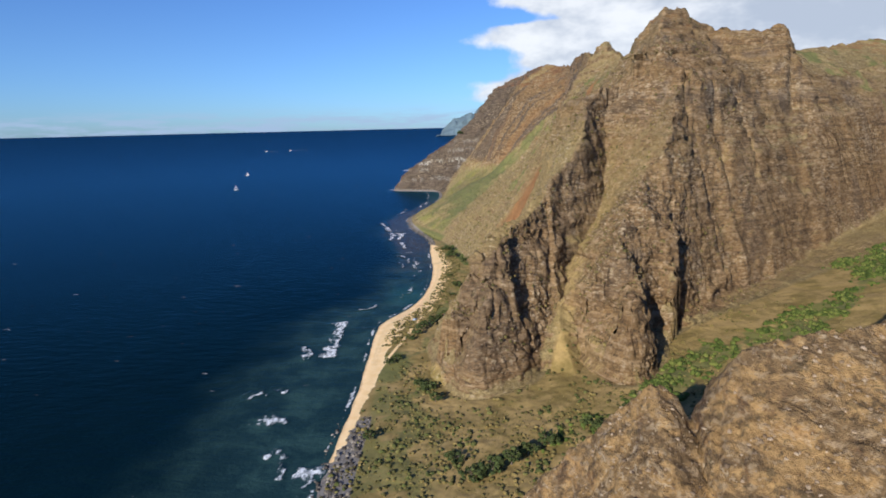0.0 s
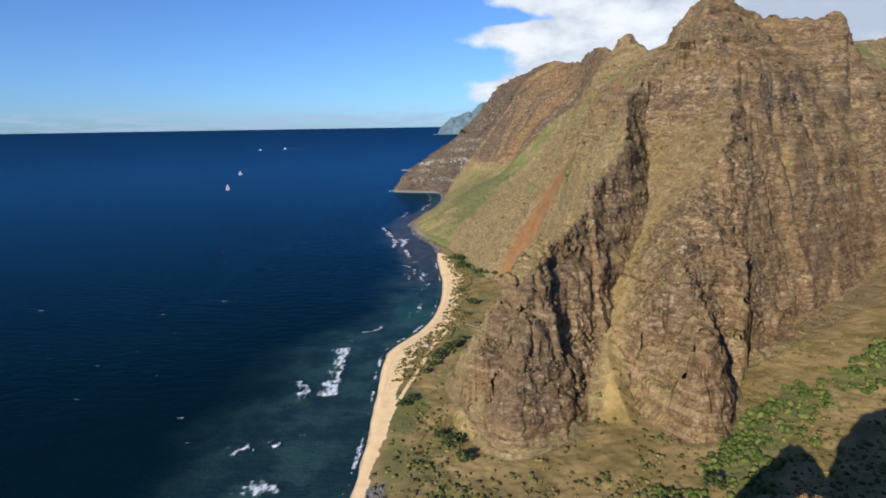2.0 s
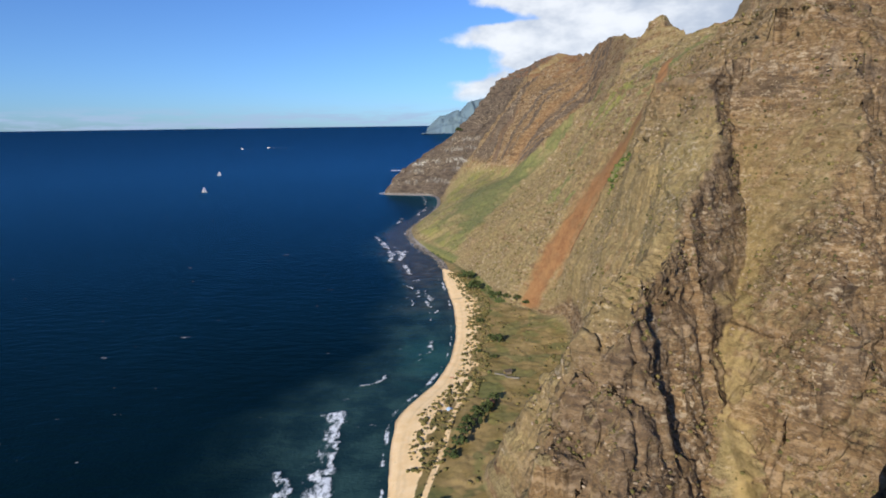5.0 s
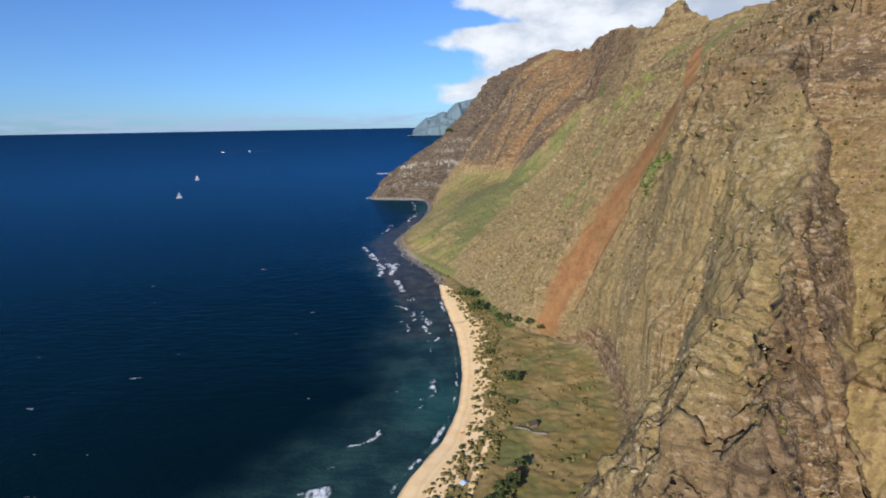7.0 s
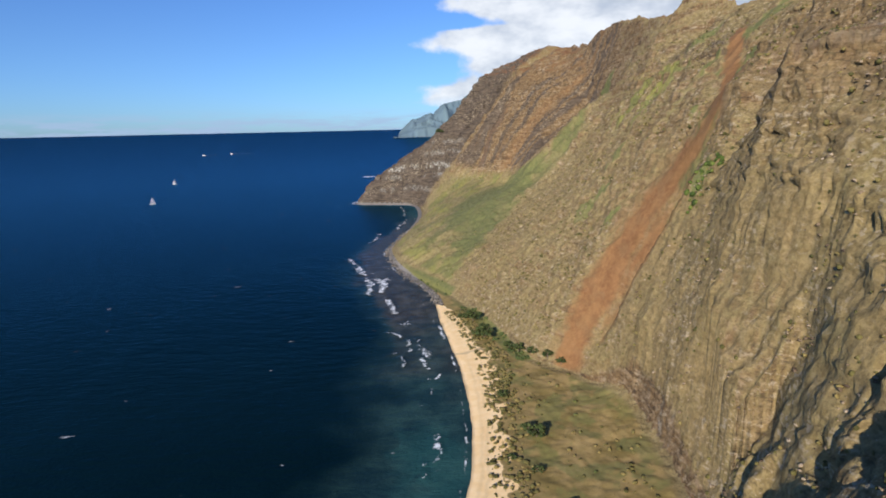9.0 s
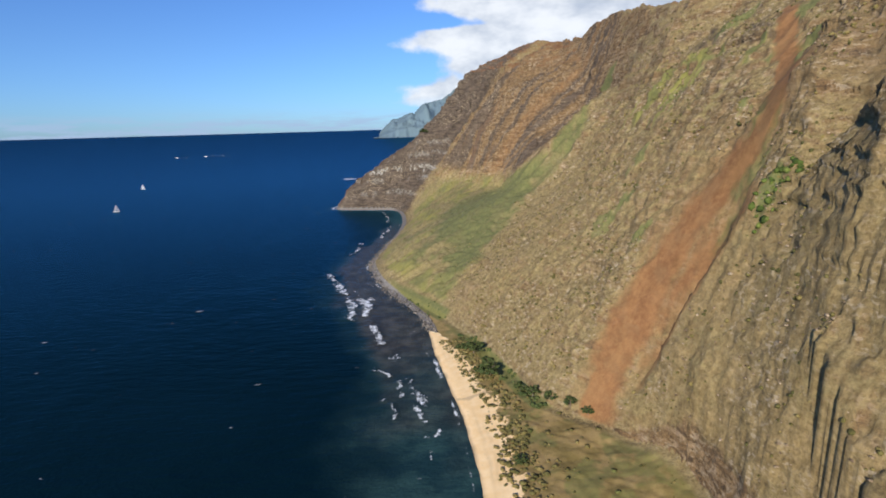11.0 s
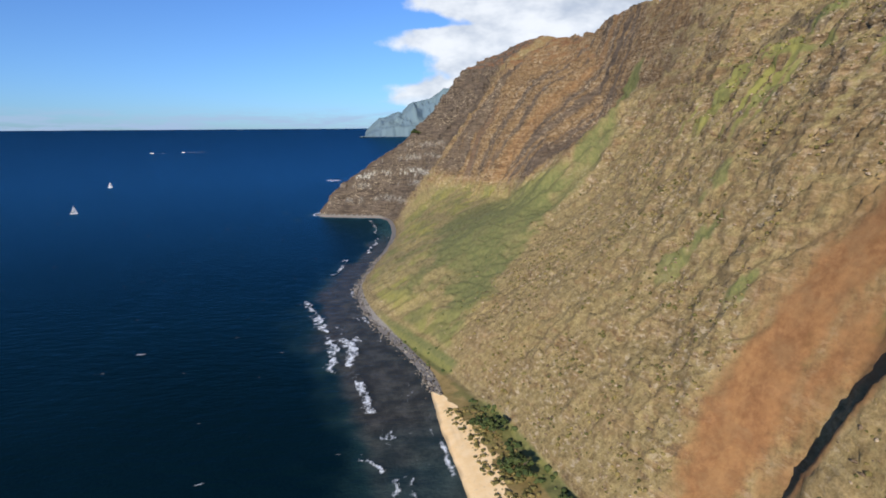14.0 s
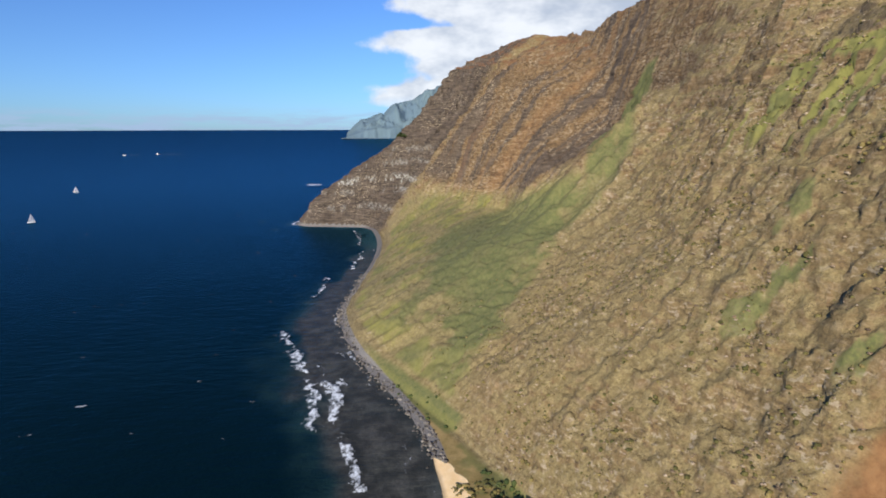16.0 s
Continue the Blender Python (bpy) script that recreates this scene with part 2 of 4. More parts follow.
def sea_material():
    m, n = material("sea_water")
    at = n("NewGeometry", 0)
    shoal, surf, black = split_mask(n, "shoal")[:3]
    teal = split_mask(n, "teal")[0]
    patches = n.noise(at, 0.004, 4.0, 0.6)
    deep = n.mix(n.step(0.35, 0.7, patches), rgb(0.0014, 0.0095, 0.0135), rgb(0.0020, 0.0128, 0.0200))
    reef = n.mix(n.step(0.4, 0.65, n.noise(at, 0.04, 5.0, 0.65)), rgb(0.013, 0.037, 0.044), rgb(0.030, 0.070, 0.069))
    water = n.mix(shoal, deep, reef)
    water = n.mix(n.math("MULTIPLY", black, 0.85), water, n.mix(n.step(0.4, 0.65, n.noise(at, 0.08, 5.0, 0.65)), rgb(0.042, 0.039, 0.034), rgb(0.088, 0.080, 0.070)))
    water = n.mix(teal, water, rgb(0.03, 0.12, 0.115))
    lace = n.noise(n("Mapping", Vector=at, Scale=(1.0, 0.55, 1.0)), 0.36, 7.0, 0.74)
    foam = n.step(0.57, 0.72, n.math("ADD", n.math("MULTIPLY", surf, 0.34), n.math("MULTIPLY", lace, 0.66)))
    caps = n.math("MULTIPLY", n.step(0.70, 0.75, n.noise(n("Mapping", Vector=at, Scale=(1.0, 2.2, 1.0)), 0.050, 3.0, 0.7)), 0.5)
    white = n.math("MAXIMUM", foam, caps)
    colour = n.mix(white, water, rgb(0.80, 0.83, 0.85))
    swell = n.noise(n("Mapping", Vector=at, Scale=(1.0, 2.4, 1.0), Rotation=(0, 0, 0.5)), 0.06, 5.0, 0.62)
    ripple = n.noise(at, 0.5, 4.0, 0.6)
    bump = n("Bump", Strength=0.6, Distance=1.5, Height=n.math("ADD", swell, n.math("MULTIPLY", ripple, 0.35)))
    gloss = n.math("MULTIPLY", n.math("MULTIPLY", n("Fresnel", IOR=1.1, Normal=bump), 0.50), n.math("SUBTRACT", 1.0, white))
    body = n("BsdfDiffuse", Color=colour, Normal=bump)
    shine = n("BsdfGlossy", Color=rgb(0.22, 0.66, 1.0), Roughness=0.3, Normal=bump)
    n("OutputMaterial", Surface=n("MixShader", i0=gloss, i1=body, i2=shine))
    return m


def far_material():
    m, n = material("far_hills_haze_in_colour")
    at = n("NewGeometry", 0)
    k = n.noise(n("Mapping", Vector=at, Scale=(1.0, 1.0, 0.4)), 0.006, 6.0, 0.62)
    # the haze of distance is mixed into the hills' base colour
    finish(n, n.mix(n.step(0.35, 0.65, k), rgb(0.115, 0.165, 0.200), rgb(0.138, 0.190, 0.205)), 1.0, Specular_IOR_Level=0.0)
    return m


def plain(name, colour, rough=0.6, spread=0.25, scale=1.5, **more):
    m, n = material(name)
    k = n.noise(n("NewGeometry", 0), scale, 4.0, 0.6)
    low, high = [c * (1 - spread) for c in colour] + [1], [min(1, c * (1 + spread)) for c in colour] + [1]
    finish(n, n.mix(n.step(0.3, 0.7, k), tuple(low), tuple(high)), rough, **more)
    return m


LAND, SEA, FAR = land_material(), sea_material(), far_material()

# ---- lie of the land: plan curves, x to the land, y along the coast, in survey units ----
UNIT = 0.8  # metres to a survey unit
FOOT = [(1000, 900), (700, 720), (520, 640), (360, 574), (264, 517), (216, 490), (186, 466), (170, 430), (152, 400), (130, 396), (116, 422), (106, 470), (92, 462), (70, 428), (46, 410), (20, 404), (6, 420),
        (1, 446), (-9, 490), (-10, 518), (14, 546), (46, 572), (66, 610), (74, 636), (83, 680), (89, 748), (68, 803), (42, 842), (30, 900), (20, 956), (8, 1010), (-10, 1065), (-32, 1125),
        (-58, 1200), (-70, 1290), (-68, 1340), (-50, 1430), (-20, 1570), (2, 1690), (8, 1800), (-4, 1880), (-60, 1912), (-140, 1935), (-158, 1975),
        (-120, 2060), (-20, 2160), (200, 2350), (600, 2500)]
SHORE = [(-45, -200), (-60, 100), (-76, 250), (-78, 330), (-73, 441), (-74, 558), (-68, 600), (-44, 645), (-30, 690), (-22, 740), (-18, 834), (-24, 960), (-26, 1040), (-40, 1102),
         (-68, 1200), (-80, 1290), (-78, 1340), (-60, 1430), (-30, 1570), (-14, 1690), (-10, 1800), (-20, 1880), (-70, 1912), (-152, 1948), (-170, 1985), (-130, 2070), (-30, 2180), (200, 2400), (600, 2600)]
# cross sections of the mountain: distance in from its foot, and height, for places along the coast
SECTIONS = [
    (420, (0, 14, 50, 95, 150, 190, 270), (12, 79, 110, 159, 214, 259, 326)),
    (570, (0, 22, 50, 93, 139, 183, 266), (9, 81, 148, 201, 233, 277, 339)),
    (630, (0, 25, 50, 92, 135, 180, 265), (8, 57, 174, 233, 245, 288, 345)),
    (690, (0, 8, 30, 53, 110, 160, 265), (8, 58, 139, 229, 243, 285, 345)),
    (755, (0, 8, 25, 50, 100, 150, 250), (6, 52, 88, 153, 214, 256, 323)),
    (793, (0, 37, 60, 99, 145, 195, 260), (5, 77, 137, 228, 254, 278, 312)),
    (806, (0, 35, 62, 100, 150, 200, 275), (5, 54, 120, 220, 263, 287, 315)),
    (838, (0, 37, 71, 115, 165, 215, 280), (5, 54, 118, 203, 277, 296, 319)),
    (900, (0, 60, 95, 135, 190, 240, 300), (5, 72, 119, 184, 261, 297, 320)),
    (970, (0, 46, 79, 119, 169, 219, 300), (5, 66, 97, 144, 208, 278, 321)),
    (1050, (0, 30, 60, 100, 145, 195, 300), (4, 38, 62, 92, 134, 219, 308)),
    (1140, (0, 35, 80, 140, 190, 242, 330), (4, 28, 52, 99, 141, 201, 292)),
    (1230, (0, 40, 100, 180, 235, 290, 360), (4, 34, 64, 114, 164, 230, 276)),
    (1330, (0, 51, 121, 188, 244, 308, 384), (4, 33, 69, 103, 159, 197, 221)),
    (1420, (0, 60, 140, 195, 252, 325, 405), (4, 38, 74, 93, 152, 195, 262)),
    (1600, (0, 45, 110, 148, 195, 260, 370), (4, 35, 68, 83, 175, 255, 334)),
    (1720, (0, 40, 90, 130, 168, 225, 330), (4, 36, 63, 86, 183, 274, 352)),
    (1840, (0, 30, 60, 120, 190, 240, 350), (4, 52, 90, 167, 269, 329, 381)),
    (1960, (0, 20, 50, 100, 180, 240, 350), (4, 35, 63, 117, 216, 326, 398)),
]


def smooth(a, b, x):
    k = np.clip((x - a) / (b - a), 0, 1)
    return k * k * (3 - 2 * k)


def spline(points, steps=6):
    """A smooth line through the points of a plan curve."""
    p = np.array([points[0], *points, points[-1]], float)
    k = np.linspace(0, 1, steps, endpoint=False)[:, None]
    rows = [0.5 * (2 * b + (c - a) * k + (2 * a - 5 * b + 4 * c - d) * k**2 + (3 * b - a - 3 * c + d) * k**3) for a, b, c, d in zip(p, p[1:], p[2:], p[3:])]
    return np.concatenate([*rows, p[-1:]])


def lattice(x, y, seed):
    h = (x.astype(np.int64) * 374761393 + y.astype(np.int64) * 668265263 + seed * 974634777) & 0xFFFFFFFF
    h = ((h ^ (h >> 13)) * 1274126177) & 0xFFFFFFFF
    return ((h ^ (h >> 16)) & 0xFFFF) / 32767.5 - 1


def wave_noise(x, y, seed=0):
    """Smooth noise between -1 and 1 over the plane."""
    ix, iy = np.floor(x), np.floor(y)
    fx, fy = x - ix, y - iy
    u, v = fx * fx * (3 - 2 * fx), fy * fy * (3 - 2 * fy)
    a, b = lattice(ix, iy, seed), lattice(ix + 1, iy, seed)
    c, d = lattice(ix, iy + 1, seed), lattice(ix + 1, iy + 1, seed)
    return (a + (b - a) * u) * (1 - v) + (c + (d - c) * u) * v


def layers(x, y, seed=0, octaves=4):
    """Noise of several sizes, each turned against the last."""
    total = 0
    for k in range(octaves):
        total = total + wave_noise(x, y, seed + k) / 1.9**k
        x, y = 2.03 * (0.8 * x - 0.6 * y) + 17, 2.03 * (0.6 * x + 0.8 * y) - 9
    return total


def from_curve(curve, x, y):
    """Distance from a plan curve (positive on its right, the land's side), and the length along it."""
    best, side, along, run = np.full(x.shape, 1e12), np.zeros(x.shape), np.zeros(x.shape), 0.0
    for (ax, ay), (bx, by) in zip(curve[:-1], curve[1:]):
        ex, ey = bx - ax, by - ay
        length = math.hypot(ex, ey) + 1e-9
        k = np.clip(((x - ax) * ex + (y - ay) * ey) / length**2, 0, 1)
        far = (x - ax - k * ex) ** 2 + (y - ay - k * ey) ** 2
        near = far < best
        best = np.where(near, far, best)
        side = np.where(near, (x - ax) * ey - (y - ay) * ex, side)
        along = np.where(near, run + k * length, along)
        run += length
    return np.sqrt(best) * np.where(side > 0, 1, -1), along


def from_line(points, x, y):
    """Distance from a short line, how far along it (0 to 1) and on which side."""
    d, run = from_curve(spline(points, 8), x, y)
    return np.abs(d), run / max(run.max(), 1e-9), np.sign(d)

# ---- heights ----
foot_line, shore_line = spline(FOOT, 12), spline(SHORE, 8)
# crests: x, y and height along them
CRESTS = [
    [(240, 684, 298), (264, 722, 318), (284, 768, 349), (304, 792, 342), (318, 830, 318), (326, 900, 318), (312, 1020, 314), (298, 1064, 330), (297, 1086, 353), (302, 1104, 346), (306, 1124, 328), (310, 1200, 335),
     (322, 1290, 349), (352, 1430, 374), (362, 1590, 379), (364, 1660, 365), (368, 1760, 373), (382, 2010, 385), (520, 2300, 370)],
    [(284, 768, 349), (312, 776, 345), (345, 782, 326), (385, 772, 317), (440, 770, 322), (464, 762, 266), (540, 800, 262), (700, 880, 300), (900, 960, 370)],
    [(-150, 1950, 20), (-70, 1975, 94), (10, 1985, 143), (64, 1985, 180), (142, 1985, 236), (215, 1980, 276), (250, 1955, 338)],
    [(760, 1230, 296), (820, 1240, 330), (900, 1262, 346), (1000, 1300, 362)],
]
RIDGE = [(30, 264, 10), (62, 257, 50), (82, 251, 78), (95, 248, 88), (105, 249, 82), (113, 250, 66), (120, 246, 86), (131, 240, 103), (152, 237, 112), (184, 239, 120), (209, 246, 126), (320, 285, 158), (520, 330, 210), (900, 430, 280)]
# a buttress beside the red scar: it stands proud on one side of this line
BUTTRESS = [(160, 766), (146, 770), (136, 774), (124, 781), (112, 789), (100, 797), (84, 807)]
# gullies cut into the face: line, width and depth
GULLIES = [
    ([(262, 655), (258, 620), (266, 585), (290, 560)], 4, 15),
    ([(300, 668), (294, 635), (308, 596)], 4, 14),
    ([(340, 700), (336, 665), (350, 620)], 4, 13),
    ([(246, 725), (238, 692), (232, 664)], 9, 18),
    ([(30, 492), (40, 462), (30, 424)], 4, 6),
    ([(64, 488), (62, 462), (70, 436)], 5, 9),
]
# the wall at the back of the valley: its foot in plan, and its height by the distance behind the foot
BACK_WALL = [(150, 446), (196, 484), (226, 508), (257, 531), (290, 562), (341, 588), (423, 645), (520, 705), (700, 800), (1000, 930)]
BACK_RISE = ((-70, -25, 0, 12, 40, 68, 78, 86, 150, 220), (10, 22, 36, 78, 164, 228, 234, 262, 305, 340))
# the second buttress ends along this line, and falls to the back wall
SIDE_FACE = [(190, 428), (200, 460), (212, 490), (208, 508), (210, 526), (205, 546), (205, 560), (209, 607), (214, 650)]
# the fin in front: x, y and height along its edge; and the couloir of grassy scree behind it
FIN = [(36, 452, 88), (45, 461, 112), (54, 480, 120), (62, 491, 123), (82, 511, 132), (111, 554, 148), (145, 590, 162), (152, 618, 198), (158, 634, 220), (170, 660, 236)]
# the outer edge of the fin, above the sea
OUTER = [(12, 462, 62), (24, 480, 98), (36, 492, 110), (54, 512, 119), (76, 530, 131), (102, 556, 145)]
# the spine of the second buttress
SPINE = [(150, 466, 62), (156, 488, 104), (163, 508, 148), (173, 545, 168), (186, 600, 202), (198, 664, 233)]
COULOIR = [(102, 420, 12), (101, 442, 22), (97, 462, 42), (103, 486, 57), (126, 530, 88), (150, 560, 112), (168, 600, 140), (179, 636, 172), (186, 662, 222)]


def crest(points, x, y, fall):
    """The height of a roof-like ridge along a line."""
    p = np.array(points, float)
    line = spline(p[:, :2], 5)
    d, run = from_curve(line, x, y)
    steps = np.r_[0, np.cumsum(np.hypot(*np.diff(line, axis=0).T))][::5]
    top = np.interp(run, steps, p[:, 2])
    left, right = fall
    return top - np.where(d > 0, right, left) * np.abs(d), run, np.abs(d)


def profile(d, y):
    """The mountain's height at a distance d in from its foot."""
    keys = [s[0] for s in SECTIONS]
    across = [np.interp(y, keys, [s[1][k] for s in SECTIONS]) for k in range(7)]
    heights = [np.interp(y, keys, [s[2][k] for s in SECTIONS]) for k in range(7)]
    z = np.where(d <= 0, heights[0] + d * 1.3, heights[6] - 0.12 * (d - across[6]))
    for k in range(6):
        part = (d > across[k]) & (d <= across[k + 1])
        z = np.where(part, heights[k] + (heights[k + 1] - heights[k]) * (d - across[k]) / np.maximum(across[k + 1] - across[k], 1), z)
    return z


def over_grid(curve, x, y):
    """from_curve for a whole grid, worked out on every third line and filled in between."""
    cols, rows = np.unique(np.r_[np.arange(0, x.shape[1], 3), x.shape[1] - 1]), np.unique(np.r_[np.arange(0, x.shape[0], 3), x.shape[0] - 1])
    out = []
    for part_of in from_curve(curve, x[np.ix_(rows, cols)], y[np.ix_(rows, cols)]):
        wide = np.stack([np.interp(x[0], x[0][cols], line) for line in part_of])
        out.append(np.stack([np.interp(y[:, 0], y[:, 0][rows], line) for line in wide.T]).T)
    return out


def slope_run(x, y):
    """A length across the slope: along the coast on the sea front, inland on the valley side."""
    k = smooth(640, 520, y)
    return y * (1 - k) + (560 - 1.1 * x) * k


def across(x, y, make):
    """Noise by the length across the slope: that of the sea front, passing over into that of the valley side."""
    k = smooth(650, 585, y)
    return make(y) * (1 - k) + make(0.8 * x + 0.6 * y) * k


def scar_at(x, y):
    """The red scar: its cover, and the stained ground beside it."""
    strip, along, side = from_line([(240, 905), (232, 892), (205, 854), (175, 816), (152, 824), (130, 836), (106, 836), (86, 832), (66, 815)], x, y)
    wide = np.interp(along, [0, 0.25, 0.5, 0.7, 0.85, 1], [4, 7, 11, 16, 18, 14]) + layers(x / 8, y / 8, 93, 4) * 3.5
    wide = np.maximum(wide, 1.5)
    beside, k, edge = from_line(BUTTRESS, x, y)
    lee = smooth(50, 34, beside + layers(x / 9, y / 9, 94, 3) * 4) * np.where(edge > 0, 1, smooth(4, 1, beside)) * smooth(0.12, 0.32, k) * smooth(1.0, 0.93, k)
    return np.maximum(smooth(1.5, 0.25, strip / wide), (0.62 + 0.3 * layers(x / 12, y / 12, 95, 3)) * lee), smooth(2.6, 1.0, strip / wide) * (along > 0.35) * (along < 0.98)


def land_height(x, y):
    d, u = over_grid(foot_line, x, y)
    s, v = over_grid(shore_line, x, y)
    u = slope_run(x, y)
    high = smooth(0, 40, d)
    calm = 1 - 0.45 * smooth(540, 590, y) * smooth(820, 760, y)
    bulge = (layers(x / 60, y / 60, 3, 2) + 0.28 * wave_noise(x / 15, y / 15, 6) * smooth(570, 530, y)) * 4.5 * high * (0.4 + 0.6 * calm)
    ribs = across(x, y, lambda w: (0.7 - 2 * np.abs(wave_noise(w / 30, d / 160, 21))) * 5 + (0.7 - 2 * np.abs(wave_noise(w / 12 + 5, d / 45, 22))) * 2.6)
    ribs = ribs * smooth(4, 40, d) * np.interp(y, [0, 470, 530, 800, 900, 1100, 1250, 1650, 1750, 2000], [1.2, 1.0, 0.0, 0.0, 0.35, 0.5, 1.2, 2.2, 3.0, 1.8])
    wall_foot = np.interp(y, [1150, 1230, 1420, 1600, 1720, 1840, 1880], [205, 195, 190, 145, 128, 60, 1])
    ribs = ribs * np.where(y > 1080, smooth(0.72, 1.0, d / wall_foot), 1)
    ribs = ribs + (0.6 - 2 * np.abs(wave_noise(u / 17 + d / 90, d / 60, 25))) * 3.2 * smooth(3, 14, d) * smooth(80, 45, d) * smooth(1030, 1090, y) * smooth(1380, 1290, y)
    wobble = across(x, y, lambda w: wave_noise(w / 22, d / 60, 9)) * 3 * smooth(-10, 10, d) * np.maximum(smooth(540, 500, y), smooth(1150, 1200, y))
    scar = scar_at(x, y)[0]
    crag = (1 - 0.9 * scar) * across(x, y, lambda w: layers(w / 12, d / 5.5, 11, 3)) * 2.2 * high * calm
    rock = profile(d + bulge + ribs + wobble + crag, y + 4 * layers(x / 40, y / 40, 5, 2) * (1 - smooth(540, 580, y) * smooth(840, 800, y)))
    lean = smooth(106, 84, x) * smooth(580, 500, y)
    inward = d + 0.8 * (bulge + ribs + wobble) + crag
    rock = rock * (1 - lean) + lean * profile(np.interp(inward, [-20, 0, 10, 20, 30, 60, 80, 120, 400], [-20, 0, 4, 9.2, 12.8, 45, 64, 105, 385]), y * 0 + 420)
    jag = layers(x / 14, y / 14, 64, 4)
    behind = -from_curve(spline(BACK_WALL, 6), x, y)[0]
    along = 0.8 * x + 0.6 * y
    behind = behind + bulge + 2.4 * layers(along / 15, behind / 6, 24, 3) + 2.4 * (0.6 - 2 * np.abs(wave_noise(along / 34, behind / 90, 23)))
    wall = np.interp(behind, *BACK_RISE)
    past = from_curve(spline(SIDE_FACE, 6), x + 2.5 * jag, y + 2 * jag)[0]
    past = smooth(-2, 7, past) * smooth(700, 650, y - 0.85 * np.clip(x - 270, 0, 900)) * smooth(400, 440, y) * (x > 150)
    prow, run, far = crest(SPINE, x + 3 * jag, y + 3 * jag, (1.2, 0.95))
    rock = np.maximum(rock, prow + 3 * jag - 400 * smooth(45, 60, far))
    rock = rock + (wall - rock) * past
    shelf = np.interp(s, [-160, -60, 0, 8, 25, 60, 140, 280, 420, 800], [-14, -6, -0.35, 1.0, 2.7, 4.6, 9, 26, 44, 120])
    flat = shelf + layers(x / 14, y / 14, 31, 3) * 0.55 * smooth(20, 45, s) + layers(x / 4.5, y / 4.5, 32, 2) * 0.35 * smooth(24, 45, s)
    z = np.maximum(flat, np.where(d > -6, rock, -99))
    for k, points in enumerate(CRESTS):
        left, right = ((1.3, 0.8), (1.2, 1.5), (1.4, 1.6), (0.6, 0.6))[k]
        amphitheatre = smooth(1180, 1280, y) * smooth(1700, 1600, y) * (k == 0)
        roof, _, far = crest(points, x, y, (left + 1.3 * amphitheatre, right))
        roof = np.minimum(roof + layers(x / 22, y / 22, 40 + k, 4) * 3.5, rock + ((60, 60, 90, 160)[k] + 120 * amphitheatre) * smooth((90, 66, 130, 300)[k], (20, 18, 20, 20)[k], far))
        z = np.maximum(z, np.where((roof > 15) & (d > 10), roof, -99))
    spur, run, far = crest(RIDGE, x, y, (1.5, 0.5))
    spur = spur + layers(x / 26, y / 26, 50, 4) * 3 + (1 - 2 * np.abs(wave_noise(run / 24, x * 0, 51))) * 2 * smooth(20, 60, far)
    near = (spur > z) & (x > 0)
    z = np.where(near, spur, z)
    fin, run, far = crest(FIN, x + 2.0 * jag, y - 2.0 * jag, (1.8, 2.6))
    z = np.where(near, z, np.maximum(z, fin + 2 * jag - 400 * (far > 70)))
    outer, run, far = crest(OUTER, x + 2.5 * jag, y - 2.0 * jag, (2.6, 0.35))
    z = np.where(near, z, np.maximum(z, outer + 1.5 * jag - 400 * smooth(22, 34, far)))
    floor, run, far = crest(COULOIR, x + layers(x / 16, y / 16, 66, 2) * 2, y + 1.5 * jag, (-3.0, -0.95))
    bed = crest(COULOIR, x, y, (0.5, 0.5))[0]
    scree = smooth(9, 3, far) * smooth(16, 24, floor)
    z = np.where(near | (y > 500), z, np.maximum(z, np.where(far < 30, bed, -99)))
    z = np.where(near | (y < 415) | (y > 664), z, np.minimum(z, np.maximum(floor + 1.2 * jag * smooth(4, 14, far), flat)))
    for points, width, depth in GULLIES:
        g, k, side = from_line(points, x + layers(x / 18, y / 18, 61, 3) * 7, y)
        cut = np.clip(1.15 - g / (width * np.where(side > 0, 0.38, 1.6)), 0, 1) ** 1.3 * np.clip(np.sin(np.pi * np.clip(k * 0.9 + 0.08, 0, 1)) * 1.6, 0, 1)
        z = z - depth * cut * smooth(18, 40, z)
    g, k, side = from_line(BUTTRESS, x, y)
    g = g * np.where(side < 0, 1, -1) + layers(x / 9, y / 9, 63, 3) * 1.2
    z = z + 28 * smooth(-3.0, 0.0, g) * np.exp(-np.clip(g, 0, 400) / 26) * smooth(0.02, 0.30, k) * smooth(0.95, 0.6, k)
    above = smooth(14, 34, z) * np.where(near, 0.7, 0.08 + 0.92 * np.maximum(smooth(-6, 5, d), past * smooth(4, 20, behind)))
    lie = z + layers(x / 70, y / 70, 70, 2) * 3
    grassy = smooth(-20, 40, y - 1050 - 1.1 * (x - 30)) * smooth(215, 150, z + 0.08 * (y - 1300)) * smooth(1860, 1760, y)
    craggy = np.interp(z, [0, 150, 225, 240], [0.25, 0.45, 0.7, 1.2]) * (1 - 0.9 * grassy)
    for size, drop, seed in ((21.0, 3.2, 71), (8.3, 1.9, 72), (3.9, 0.8, 73)):
        k = lie / size + layers(x / 90, y / 90, seed, 3) * 0.55
        step = smooth(0.2, 0.8, k - np.floor(k)) - (k - np.floor(k))
        z = z + above * drop * step * 2.2 * craggy * (1 - 0.95 * scar)
    z = z + 5.0 * smooth(233, 237, lie) * smooth(252, 240, lie) * smooth(760, 700, y)
    even = 1 - 0.5 * smooth(640, 840, y)
    grain = across(x, y, lambda w: layers(w / 11, z / 8 + x / 30, 81, 4) * 1.5 + (0.5 - np.abs(layers(w / 5, z / 4 + x / 20, 88, 3))) * 1.3) * even + layers(x / 2.6, y / 2.6, 85, 2) * 0.5
